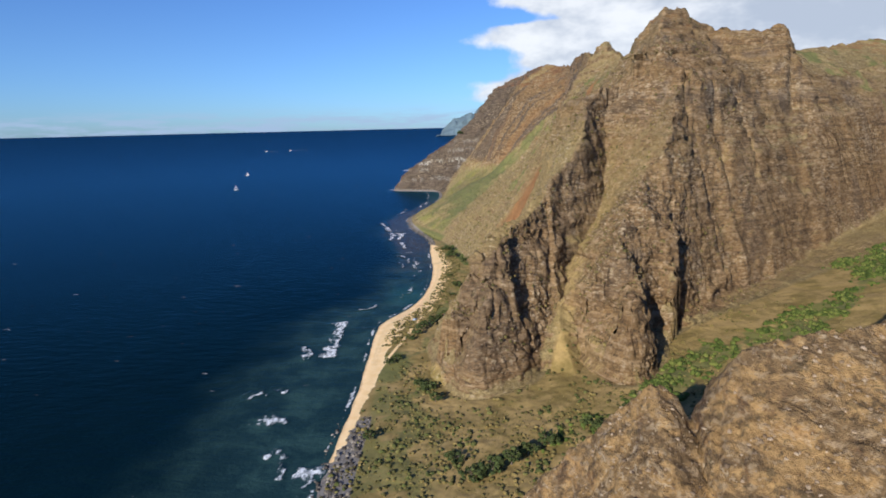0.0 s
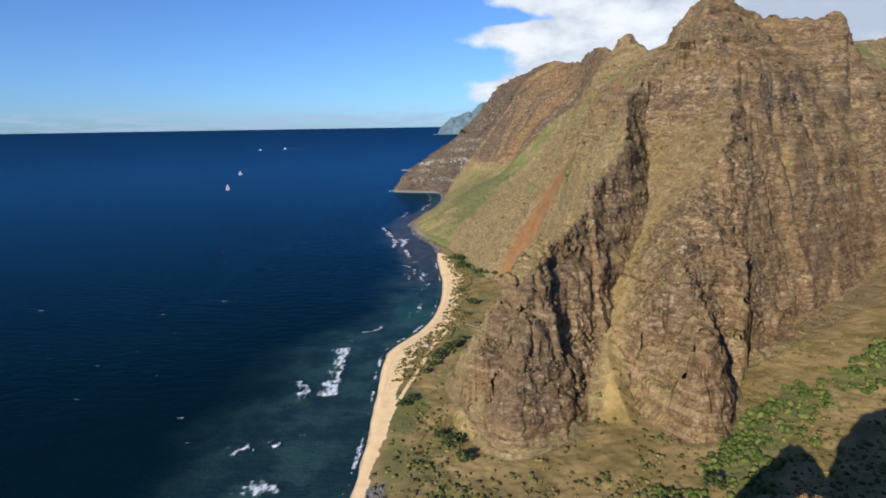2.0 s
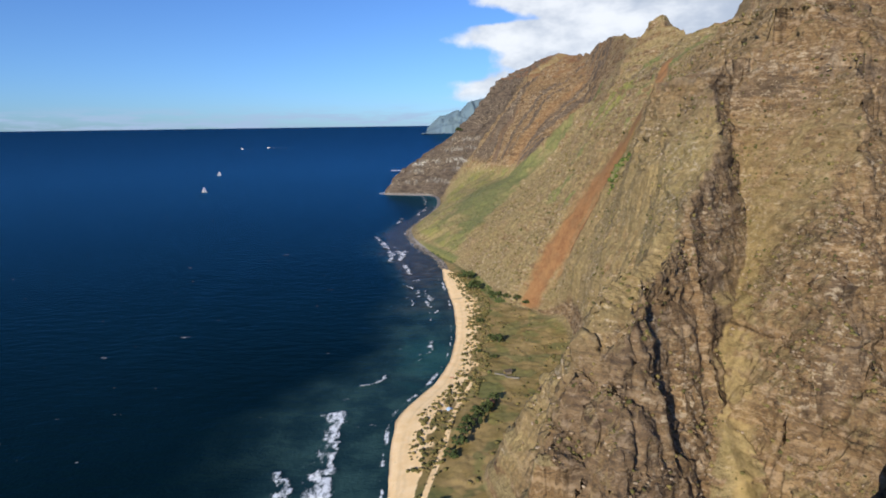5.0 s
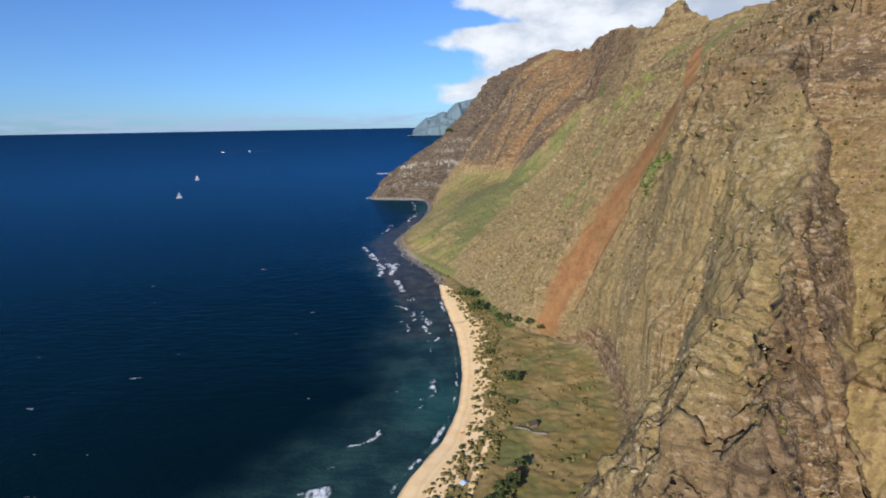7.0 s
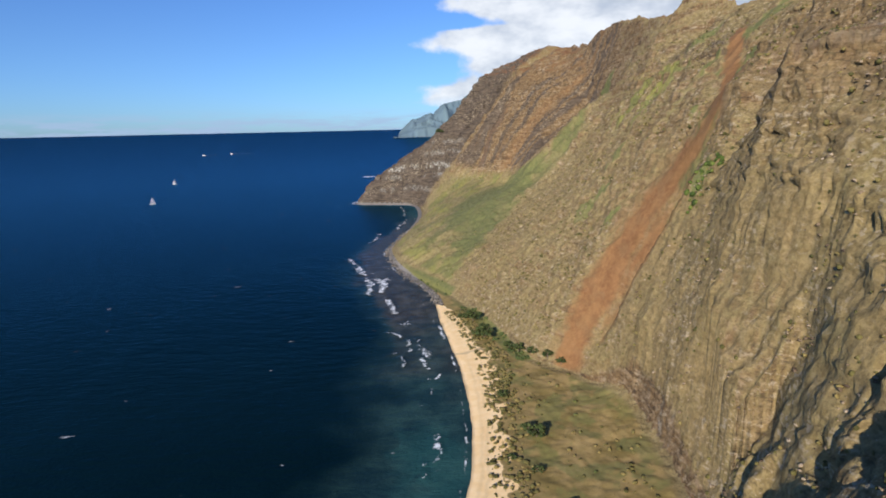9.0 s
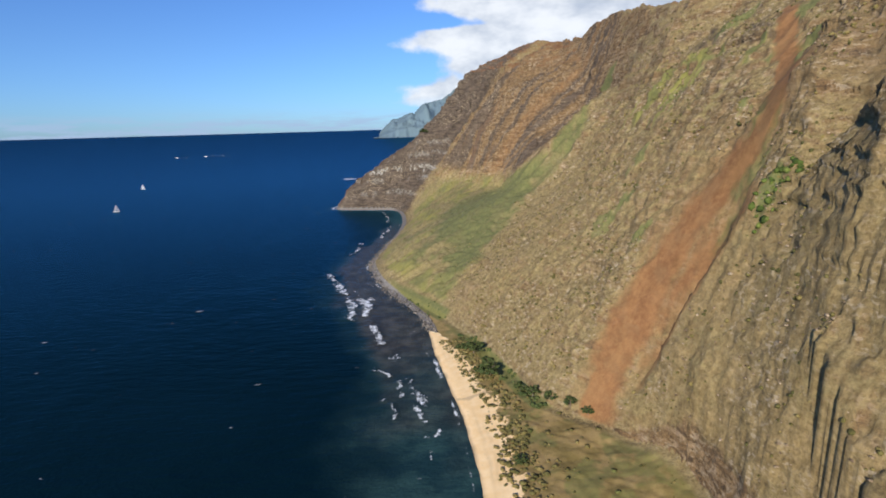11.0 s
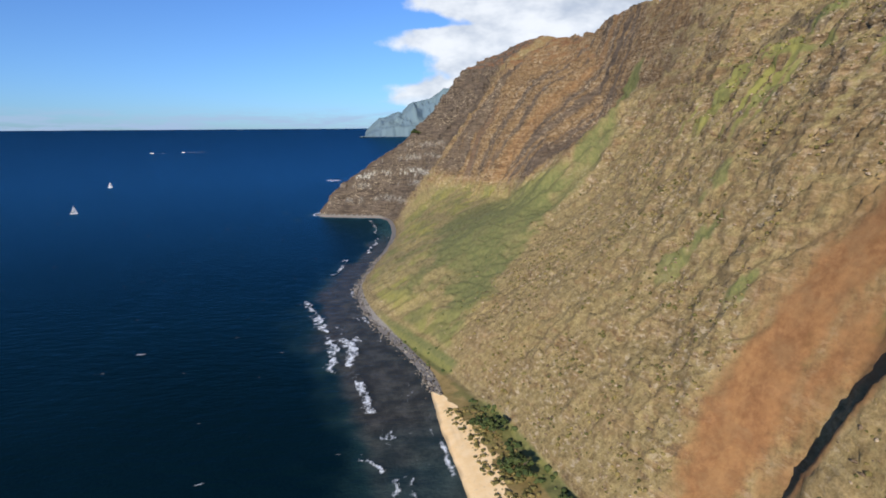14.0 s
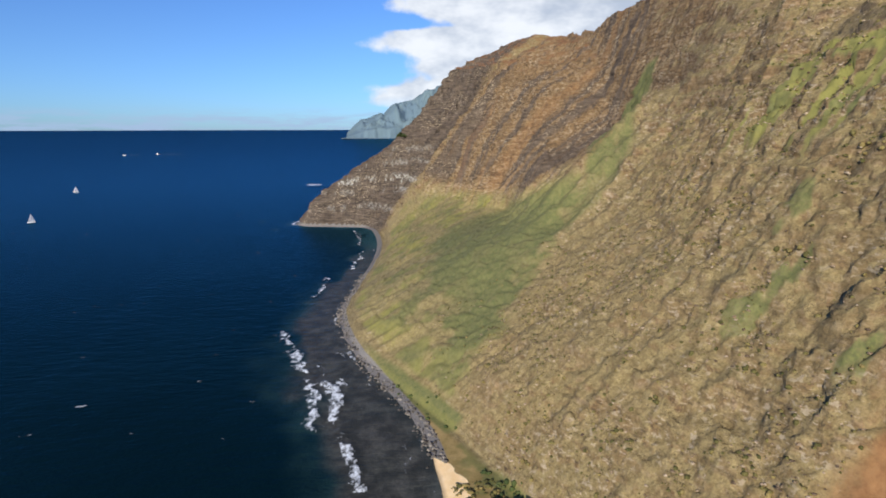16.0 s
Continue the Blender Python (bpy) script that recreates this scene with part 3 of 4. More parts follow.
    rugged = np.interp(y, [500, 580, 760], [1.7, 0.75, 0.9])
    z = z + above * grain * rugged * (0.4 + 0.6 * calm) * (1 - 0.88 * grassy) * (1 - 0.95 * scar) * (1 - 0.7 * scree)
    return z, d, u, s, near


def grid_lines(*spans):
    """Coordinates from spans of (start, end, first step, last step)."""
    out = []
    for a, b, p, q in spans:
        count = max(2, int(round((b - a) / ((p + q) / 2))))
        k = (np.arange(count) + 0.5) / count
        w = p + (q - p) * k
        out.append(a + np.r_[0, np.cumsum(w)[:-1]] * (b - a) / w.sum())
    return np.r_[np.concatenate(out), spans[-1][1]]


def sheet(name, x, y, z, material, masks=(), keep=None, smoothly=True):
    """A mesh over a grid of points; keep says which of its faces there are."""
    rows, columns = x.shape
    index = np.arange(rows * columns).reshape(rows, columns)
    faces = np.stack([index[:-1, :-1], index[:-1, 1:], index[1:, 1:], index[1:, :-1]], -1).reshape(-1, 4)
    if keep is not None:
        faces = faces[keep[:-1, :-1].ravel()]
    used, faces = np.unique(faces, return_inverse=True)
    faces = faces.reshape(-1, 4)
    me = bpy.data.meshes.new(name)
    me.vertices.add(len(used))
    me.vertices.foreach_set("co", (UNIT * np.stack([x, y, z], -1)).reshape(-1, 3)[used].astype(np.float32).ravel())
    me.loops.add(faces.size)
    me.loops.foreach_set("vertex_index", faces.astype(np.int32).ravel())
    me.polygons.add(len(faces))
    me.polygons.foreach_set("loop_start", np.arange(0, faces.size, 4, dtype=np.int32))
    me.polygons.foreach_set("use_smooth", np.full(len(faces), smoothly))
    for label, channels in masks:
        layer = me.attributes.new(label, "FLOAT_COLOR", "POINT")
        value = np.ones((len(used), 4), np.float32)
        for k, c in enumerate(channels):
            value[:, k] = np.clip(np.broadcast_to(c, x.shape), 0, 1).ravel()[used]
        layer.data.foreach_set("color", value.ravel())
    me.update(calc_edges=True)
    me.materials.append(material)
    return new(name, me)


# ---- the land ----
gx = grid_lines((-190, -110, 3, 1.6), (-110, 240, 1.05, 1.05), (240, 480, 1.4, 4), (480, 1100, 6, 14))
gy = grid_lines((-300, 60, 14, 3), (60, 160, 2.5, 1.5), (160, 390, 1.4, 1.2), (390, 520, 0.9, 0.9), (520, 1120, 1.25, 1.3), (1120, 2120, 2, 3.4), (2120, 2600, 5, 14))
X, Y = np.meshgrid(gx, gy)
Z, D, U, S, NEAR = land_height(X, Y)
slope = np.hypot(*np.gradient(Z, gy, gx))
steep = smooth(0.7, 1.9, slope)
east, north = np.gradient(Z, gx, axis=1), np.gradient(Z, gy, axis=0)
length = np.hypot(east, north) + 1e-6
SCAR, STAIN = scar_at(X, Y)
turf = smooth(-20, 40, Y - 1050 - 1.1 * (X - 30)) * smooth(215, 150, Z + 0.08 * (Y - 1300)) * smooth(1860, 1760, Y)
CHUTE = [(150, 1200), (186, 1226), (218, 1290), (240, 1306)]
turf = np.maximum(turf, smooth(40, 20, from_line(CHUTE, X, Y)[0]) * smooth(240, 215, Z))
even = 1 - 0.5 * smooth(640, 840, Y)
ledges = across(X, Y, lambda w: layers(w / 12, Z / 8, 401, 3) * (1.3 + 0.9 * smooth(560, 640, Y)) * even + layers(w / 70 + 3, Z / 3.0, 402, 3) * 1.7 * (1 - 0.4 * smooth(820, 900, Y)) + layers(w / 4.3, Z / 4.1, 403, 2) * 0.7)
ledges = ledges * (1 + 0.4 * smooth(640, 560, Y)) * (1 + 1.6 * smooth(1800, 1850, Y - X * 0.25)) * np.interp(Y, [1200, 1300, 1800, 2000], [1, 1.7, 1.7, 1])
quiet = smooth(540, 590, Y) * smooth(820, 740, Y)
front = across(X, Y, lambda w: layers(w / 10, Z / 8, 405, 4) * 0.9 + layers(w / 34, Z / 3.2, 406, 3) * (0.9 + 2.6 * smooth(110, 190, Z)) + layers(w / 5, Z / 4, 410, 2) * 0.6)
ledges = ledges * (1 - quiet) + quiet * front
ledges = np.where(NEAR, layers(X / 9, Z / 6, 404, 3), ledges) * steep * (1 - 0.97 * turf) * (1 - 0.97 * SCAR)
PX, PY = X - east / length * ledges, Y - north / length * ledges
blot = layers(X / 30, Y / 30, 90, 4)
spots = layers(X / 8, Y / 8, 92, 3)
back = np.interp(Y, [300, 424, 519, 588, 644, 707, 823, 859, 950, 1002, 1022], [4, 13, 21, 27, 24, 20, 24, 27, 22, 14, 0]) + layers(X / 9, Y / 9, 91, 3) * 2.2
sand = smooth(1.5, -1.5, np.maximum(np.abs(S - back / 2) - back / 2, np.maximum(330 - Y, Y - 1020)))
dune = smooth(14, 2, S - back) * smooth(-0.1, 0.5, spots) * (Y > 540) * (Y < 960) * (D < -4)
sand = np.maximum(sand, 0.8 * dune)
trail = from_line([(-12, 640), (-29, 591), (-38, 548), (-50, 502), (-60, 455), (-62, 430)], X, Y)[0]
sand = np.maximum(sand, 0.75 * smooth(2.6, 1.2, trail))
wet = sand * smooth(4.5, 1.5, S + layers(X / 7, Y / 12, 98, 2))
tracks = sum(smooth(1.5, 0.3, np.abs(S - back * k - 1.2 * wave_noise(Y / 40, X * 0, 411))) for k in (0.42, 0.58)) * smooth(-0.6, 0.3, layers(X / 20, Y / 40, 412, 2))
gully_mark = smooth(2.6, 0.8, from_line([(-16, 868), (2, 872), (22, 882)], X, Y + 2 * spots)[0])
wet = np.maximum(wet, sand * np.maximum(0.22 * tracks, 0.7 * gully_mark))
cobble = smooth(3, -3, S - 11) * (1 - sand) * smooth(990, 1020, Y) * smooth(7, 4, Z) + smooth(3, -3, S - 22) * (1 - sand) * smooth(400, 370, Y)
red = np.maximum(SCAR, 0.42 * STAIN * smooth(-0.5, 0.3, blot)) * smooth(4, 9, Z)
wall = smooth(-30, 20, Y - 1226 - 1.4 * (X - 186) + 16 * blot) * smooth(1880, 1800, Y) * smooth(-12, 26, Z - 165 + 0.24 * (np.minimum(Y, 1520) - 1235) + blot * 12) * smooth(90, 120, Z)
red = np.maximum(red, wall * (0.06 + 0.34 * smooth(0.2, 0.75, layers(U / 26, D / 400, 95, 3))))
red = np.maximum(red, 0.65 * smooth(296, 316, Z + blot * 6) * smooth(1.3, 0.7, slope))
edge = smooth(-45, 40, Y - 1082 - 0.92 * (X - 22) + 20 * blot + 10 * spots) * smooth(4, 14, D)
below = smooth(20, -20, Z - 178 + 0.16 * (Y - 1235) + blot * 14 + spots * 8) * smooth(1850, 1770, Y + spots * 8)
core = edge * smooth(30, -24, Z - 158 + 0.25 * (Y - 1235) + blot * 12 + spots * 6) * smooth(-26, 34, X + 2 - 0.26 * np.clip(Y - 1291, 0, 400) + 8 * blot + 5 * spots) * smooth(1560, 1420, Y + 40 * blot)
up_slope = smooth(34, 14, from_line(CHUTE, X + 8 * blot, Y)[0]) * smooth(240, 215, Z)
core = np.maximum(core, 0.8 * up_slope)
apron = np.maximum(core * (0.7 + 0.25 * smooth(-0.6, 0.3, blot + 0.5 * spots)), edge * below * (1 - wall) * (0.42 + 0.3 * smooth(-0.3, 0.6, blot + 0.5 * spots)))
tufty = layers(X / 17, Y / 17, 96, 4)
shelf_green = (0.20 + 0.45 * smooth(-0.1, 0.5, tufty + 0.5 * smooth(470, 400, Y))) * smooth(4, -8, D) * (1 - sand) * smooth(8, 22, S) * (1 - 0.8 * smooth(70, 120, X)) * (1 - 0.7 * smooth(-25, 10, X) * smooth(520, 470, Y))
shelf_green = np.maximum(shelf_green, 0.9 * smooth(24, 12, np.hypot(X + 48, (Y - 474) * 0.5)) * (D < 0))
shelf_green = np.maximum(shelf_green, 0.95 * smooth(15, 8, np.hypot(X - 0, (Y - 622) * 0.6) + 2 * spots) * (D < 0)) * (1 - 0.9 * smooth(14, 7, np.hypot(X + 13, (Y - 598) * 0.8) + 2 * spots))
stream = from_line([(40, 322), (80, 336), (115, 350), (145, 373), (174, 398), (239, 435), (299, 459), (394, 526), (470, 600)], X, Y)[0]
valley = np.maximum(smooth(18, 6, stream + 12 * blot + 6 * spots) * (0.35 + 0.65 * smooth(100, 150, X)), smooth(-0.2, 0.25, blot + 0.4 * spots) * smooth(395, 440, X)) * smooth(16, 0, D) * (Y < 700)
hedge = 0.9 * smooth(8, 3, np.abs(D + 4)) * smooth(830, 845, Y) * smooth(1010, 960, Y) + 0.9 * smooth(10, 4, np.abs(D)) * smooth(1035, 1050, Y) * smooth(1300, 1100, Y)
streak = smooth(0.35, 0.75, layers(U / 9, D / 90, 94, 3)) * smooth(165, 205, Z) * smooth(262, 240, Z) * smooth(850, 930, Y) * smooth(1130, 1080, Y)
tops = np.maximum(streak * 0.85, smooth(9, 4, np.abs(Z - 247 - 4 * blot)) * smooth(920, 960, Y) * smooth(1110, 1050, Y) * smooth(-0.3, 0.2, blot))
ferns = smooth(26, 12, np.hypot(X - 292, (Y - 1376) * 0.7)) * 0.9
tuft = smooth(9, 4, np.hypot(X - 139, Y - 767)) + 0.7 * smooth(20, 8, np.hypot(X - 150, Y - 742)) * smooth(-0.2, 0.3, spots)
tuft = tuft + 0.8 * smooth(0.55, 0.8, blot) * smooth(60, 120, Z) * smooth(1100, 900, Y) * smooth(740, 820, Y)
green = np.where(NEAR, 0.05, np.clip(apron + shelf_green + 0.9 * valley + tops + ferns + tuft + hedge + smooth(1000, 1100, Y) * smooth(560, 640, X), 0, 1))
fern_ledge = smooth(13, 5, np.hypot((X - 238) * 0.5, Y - 974 + 0.7 * (X - 238)) + 2 * spots) * smooth(236, 246, Z)
green = np.clip(green + 0.95 * fern_ledge, 0, 1)
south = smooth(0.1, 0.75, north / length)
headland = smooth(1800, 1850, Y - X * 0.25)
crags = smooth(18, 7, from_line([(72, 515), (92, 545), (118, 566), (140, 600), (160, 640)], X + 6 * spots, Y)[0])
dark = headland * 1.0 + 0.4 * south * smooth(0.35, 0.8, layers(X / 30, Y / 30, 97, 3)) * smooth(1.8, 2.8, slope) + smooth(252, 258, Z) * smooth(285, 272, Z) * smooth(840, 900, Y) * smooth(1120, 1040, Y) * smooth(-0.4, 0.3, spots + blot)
dark = dark + 0.9 * wall * smooth(0.05, 0.4, layers(U / 11, Z / 160, 407, 3))
# shade inside the gullies, painted as darker rock along their lines
gully_shade = np.maximum.reduce([smooth(1.1, 0.4, from_line(points, X + 4 * spots, Y)[0] / width) for points, width, _ in GULLIES]) * smooth(1.2, 2.0, slope)
dark = np.maximum(dark, 0.35 * gully_shade * smooth(-0.4, 0.3, layers(X / 9, Z / 9, 409, 3)))
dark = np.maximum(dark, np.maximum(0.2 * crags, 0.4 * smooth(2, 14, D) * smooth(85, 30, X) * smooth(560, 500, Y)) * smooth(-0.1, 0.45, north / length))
ramp_way = smooth(600, 545, Y) * smooth(13, 5, from_line([p[:2] for p in COULOIR], X + 3 * spots - 4, Y)[0] - 7 * smooth(470, 425, Y))
heights = smooth(190, 235, Z) * smooth(860, 770, Y)
dark = dark + 0.6 * heights * smooth(0.1, 0.6, layers(X / 16, Z / 13, 408, 3)) * smooth(0.8, 1.6, slope)
level_bed = Z + 2 * blot - 0.02 * X
dark = np.maximum(dark, 0.65 * smooth(5, 2, np.abs(level_bed - 225)) * smooth(780, 720, Y) * smooth(0.9, 1.5, slope) * smooth(-0.6, 0.2, spots))
bare = np.clip(0.7 * heights + NEAR * 0.68 + smooth(720, 600, Y) * (D > 4) * (0.1 + 0.3 * smooth(560, 520, Y) + 0.6 * south) + 0.85 * wall + dark * 0.4 + headland * 0.6, 0, 1) * (1 - ramp_way)
fin_side = from_curve(spline([p[:2] for p in FIN], 5), X, Y)[0] + 2 * spots
fin_turf = smooth(2, -6, fin_side) * smooth(464, 496, Y + 4 * spots) * smooth(640, 600, Y) * (D > 3) * ~NEAR
bare, dark = bare * (1 - 0.92 * fin_turf), dark * (1 - 0.9 * fin_turf)
level_at = Z - 0.08 * X + 3 * blot
bands = sum(smooth(7, 2, np.abs(level_at - h)) * w for h, w in ((44, 0.5), (74, 0.6), (92, 0.9), (100, 0.8), (126, 0.5), (150, 0.4)))
ledge = 0.22 * smooth(3.5, 1.5, np.abs(level_bed - 233)) * smooth(780, 720, Y) * ~NEAR
pale = ledge + headland * bands * smooth(0.1, 0.6, layers(X / 16, Z / 5, 89, 3) + 0.5 * smooth(-40, 60, X)) + 0.4 * smooth(30, 5, np.hypot(X - 92, Y - 705)) * smooth(0.4, 0.9, spots)
grass = np.clip(0.55 * fin_turf + 0.2 * ramp_way + smooth(-4, -8, D) * (1 - sand) + np.interp(Y, [530, 580, 760, 900, 1150, 1250], [0, 0.78, 0.78, 0.55, 0.55, 0]) * (1 - 0.6 * smooth(150, 230, Z)) * (1 - south) * (D > 4), 0, 1) * ~NEAR
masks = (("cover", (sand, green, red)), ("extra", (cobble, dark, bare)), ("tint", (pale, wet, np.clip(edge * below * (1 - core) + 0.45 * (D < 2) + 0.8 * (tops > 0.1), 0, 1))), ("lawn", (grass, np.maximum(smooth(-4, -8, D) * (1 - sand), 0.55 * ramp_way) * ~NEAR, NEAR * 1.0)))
zones = {"beach": (S < back + 2) & (Y > 322) & (Y < 1030) & (D < 2), "near_ridge": NEAR & (Y < 420)}
zones["headland"] = (Y > 1840) & ~zones["beach"]
zones["coastal_flat"] = (D < 0) & ~zones["beach"] & ~zones["near_ridge"] & ~zones["headland"]
zones["sea_cliff"] = ~(zones["beach"] | zones["near_ridge"] | zones["headland"] | zones["coastal_flat"])
LABELS = {
    "beach": ("pale golden sand beach between surf and scrub", "beach"),
    "near_ridge": ("brown grassy lava ridge above the valley mouth", "ridge"),
    "headland": ("dark layered lava headland standing in the sea", "headland"),
    "coastal_flat": ("grassy flat with scrub between beach and cliff", "ground"),
    "sea_cliff": ("tall brown layered lava cliff with gullies and red scar", "cliff"),
}
for name, keep in zones.items():
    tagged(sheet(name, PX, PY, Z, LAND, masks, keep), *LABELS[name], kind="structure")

# ---- the sea ----
def sea_rise(r):
    """Far out the sheet lifts a little, to meet the horizon."""
    return 200 * np.clip((r - 2700) / 3200, 0, 1) ** 2


MID = (-40.0, 330.0)
ring = np.r_[0, 60, 200, 500, 900, 1400, 1900, 2300, np.linspace(2700, 5900, 50)]
turn = np.linspace(0, 2 * math.pi, 181)
R, A = np.meshgrid(ring, turn, indexing="ij")
tagged(sheet("sea", MID[0] + R * np.sin(A), MID[1] + R * np.cos(A), sea_rise(R) - 0.5, SEA, (("shoal", (0, 0, 0)),)), "deep blue ocean with small whitecaps", "sea", kind="structure")
wx = grid_lines((-330, -200, 5, 2.2), (-200, 60, 1.7, 1.7))
wy = grid_lines((-150, 200, 6, 2.2), (200, 1400, 1.7, 2.2), (1400, 2250, 2.6, 5))
WX, WY = np.meshgrid(wx, wy)
WS, WV = from_curve(shore_line, WX, WY)
off = -WS
reef_width = np.interp(WY, [200, 400, 560, 650, 740, 1000, 1100, 1300, 1500, 1750, 1900, 2000], [88, 86, 75, 62, 55, 50, 58, 42, 28, 24, 14, 14]) + layers(WX / 40, WY / 40, 101, 3) * 12
shoal = smooth(reef_width * 1.7, reef_width * 0.4, off)
black = smooth(720, 1060, WY + layers(WX / 50, WY / 50, 108, 3) * 90) * smooth(1.15, 0.75, off / reef_width) * smooth(1750, 1550, WY)
# breaking waves on the reef: two ends and a width each
BREAKERS = [(-110, 606, -106, 508, 7), (-134, 536, -128, 498, 4), (-162, 424, -129, 433, 6), (-138, 381, -120, 389, 7), (-121, 332, -109, 345, 5), (-109, 345, -105, 313, 3), (-95, 325, -76, 318, 8),
            (-98, 640, -80, 662, 2), (-55, 690, -40, 735, 2)]
SWELLS = [(-136, 1271, -118, 1214, 5), (-118, 1214, -104, 1163, 6), (-102, 1150, -96, 1067, 6), (-91, 1159, -79, 1070, 5), (-76, 1060, -68, 991, 4), (-74, 935, -58, 922, 4), (-66, 880, -62, 846, 2),
          (-50, 915, -41, 843, 3), (-106, 1390, -92, 1486, 3), (-61, 1518, -37, 1650, 3), (-40, 1700, -42, 1860, 3)]
bend = layers(WX / 15, WY / 15, 110, 2)
ragged = layers(WX / 12 + 0.8 * bend, WY / 12 - 0.5 * bend, 103, 3)
broken = layers(WX / 20 + 0.7 * bend, WY / 26 + 0.9 * ragged, 104, 3)
wisps = layers(WX / 3.2 + bend, WY / 8 + ragged, 111, 2)
breaker = np.zeros(WX.shape)
for ax, ay, bx, by, width in BREAKERS + SWELLS:
    g, k, side = from_line([(ax, ay), ((ax + bx) / 2 + 3, (ay + by) / 2), (bx, by)], WX + ragged * 4, WY + broken * 5)
    trail_off = np.where(side * (by - ay) < 0, 3.2, 0.7)
    breaker = np.maximum(breaker, np.exp(-((g / (0.72 * width * trail_off)) ** 2)) * smooth(-0.7, 0.4, 0.6 * broken + 0.7 * wisps + np.where(k * (1 - k) > 0, 0.5, -2)))
wash = np.exp(-(((off - 1.6 + 0.7 * wave_noise(WV / 22, WV * 0, 105)) / 1.9) ** 2)) * (0.68 + 0.2 * broken) * (1 - 0.55 * smooth(980, 1030, WY)) + 0.40 * smooth(0.3, 0.8, broken + 0.4 * ragged) * smooth(1.0, 0.3, off / reef_width)
strand = layers(off / 6, WV / 24, 109, 3)
wash = wash + 0.6 * smooth(0.3, 0.8, strand) * smooth(1.15, 0.5, off / reef_width) * smooth(620, 840, WY) * smooth(1500, 1300, WY)
wash = wash + 0.9 * np.exp(-(((off - 3) / 4) ** 2)) * smooth(1880, 1920, WY)
foam = np.clip(breaker + wash, 0, 1)
teal = smooth(34, 8, np.hypot(WX + 46, (WY - 690) * 0.5) + 14 * broken) * 0.35
WZ = 0.05 + breaker * 0.8 + layers(WX / 18, WY / 18, 107, 2) * 0.12 - 0.6 * smooth(-300, -330, WX)
tagged(sheet("surf_water", WX, WY, WZ, SEA, (("shoal", (shoal, foam, black * (1 - teal))), ("teal", (teal, teal, teal)))), "shallow dark reef water with white surf", "water", kind="structure")

# white water over a shoal beyond the headland
QX, QY = np.meshgrid(np.arange(-235.0, -95.0, 2.0), np.arange(2800.0, 3040.0, 4.0))
swirl = layers(QX / 14, QY / 30, 112, 3)
white_patch = smooth(1.0, 0.35, np.hypot((QX + 163) / 40, (QY - 2905) / 62) + 0.35 * swirl)
tagged(sheet("shoal_surf", QX, QY, QX * 0 + 0.02, SEA, (("shoal", (0.4 * white_patch, 0.95 * white_patch, 0)), ("teal", (0, 0, 0)))), "white water breaking over a shoal off the headland", "water", kind="structure")

# ---- helpers for things ----
def ground(x, y):
    """Height of the land, in metres, at a place in survey units."""
    x, y = np.atleast_1d(np.asarray(x, float)), np.atleast_1d(np.asarray(y, float))
    i, j = np.clip(np.searchsorted(gx, x) - 1, 0, len(gx) - 2), np.clip(np.searchsorted(gy, y) - 1, 0, len(gy) - 2)
    u, v = (x - gx[i]) / (gx[i + 1] - gx[i]), (y - gy[j]) / (gy[j + 1] - gy[j])
    return UNIT * ((Z[j, i] * (1 - u) + Z[j, i + 1] * u) * (1 - v) + (Z[j + 1, i] * (1 - u) + Z[j + 1, i + 1] * u) * v)


def look_up(field, x, y):
    """A mask of the land at places in survey units."""
    return field[np.clip(np.searchsorted(gy, y), 0, len(gy) - 1), np.clip(np.searchsorted(gx, x), 0, len(gx) - 1)]


def part(name, bm, material, parent=None, label="", smoothly=False):
    me = bpy.data.meshes.new(name)
    bm.to_mesh(me)
    bm.free()
    me.materials.append(material)
    if smoothly:
        me.polygons.foreach_set("use_smooth", np.full(len(me.polygons), True))
    ob = new(name, me)
    ob.parent = parent
    return tagged(ob, label)


def box(bm, centre, size, turn=None, taper=1.0):
    made = bmesh.ops.create_cube(bm, size=1.0)["verts"]
    for v in made:
        k = taper if v.co.z > 0 else 1.0
        v.co = Vector((v.co.x * size[0] * k, v.co.y * size[1] * k, v.co.z * size[2]))
        v.co = (turn @ v.co if turn else v.co) + Vector(centre)
    return made


def tube(bm, a, b, r0, r1, sides=7):
    """A tapered limb from a to b."""
    a, b = Vector(a), Vector(b)
    turn = (b - a).to_track_quat("Z", "Y").to_matrix()
    rings = []
    for p, r in ((a, r0), (b, r1)):
        rings.append([bm.verts.new(p + turn @ Vector((r * math.cos(k * 2 * math.pi / sides), r * math.sin(k * 2 * math.pi / sides), 0))) for k in range(sides)])
    for k in range(sides):
        bm.faces.new((rings[0][k], rings[0][(k + 1) % sides], rings[1][(k + 1) % sides], rings[1][k]))
    bm.faces.new(rings[1])


def lump(rng, level=1, rough=0.35):
    """Points and triangles of an uneven ball about 1 across its radius."""
    bm = bmesh.new()
    bmesh.ops.create_icosphere(bm, subdivisions=level, radius=1.0)
    shift = Vector(rng.uniform(-50, 50, 3))
    for v in bm.verts:
        v.co *= 1 + rough * noise.noise(v.co * 1.7 + shift) * 2
    points = np.array([v.co[:] for v in bm.verts])
    faces = np.array([[v.index for v in f.verts] for f in bm.faces])
    bm.free()
    return points, faces


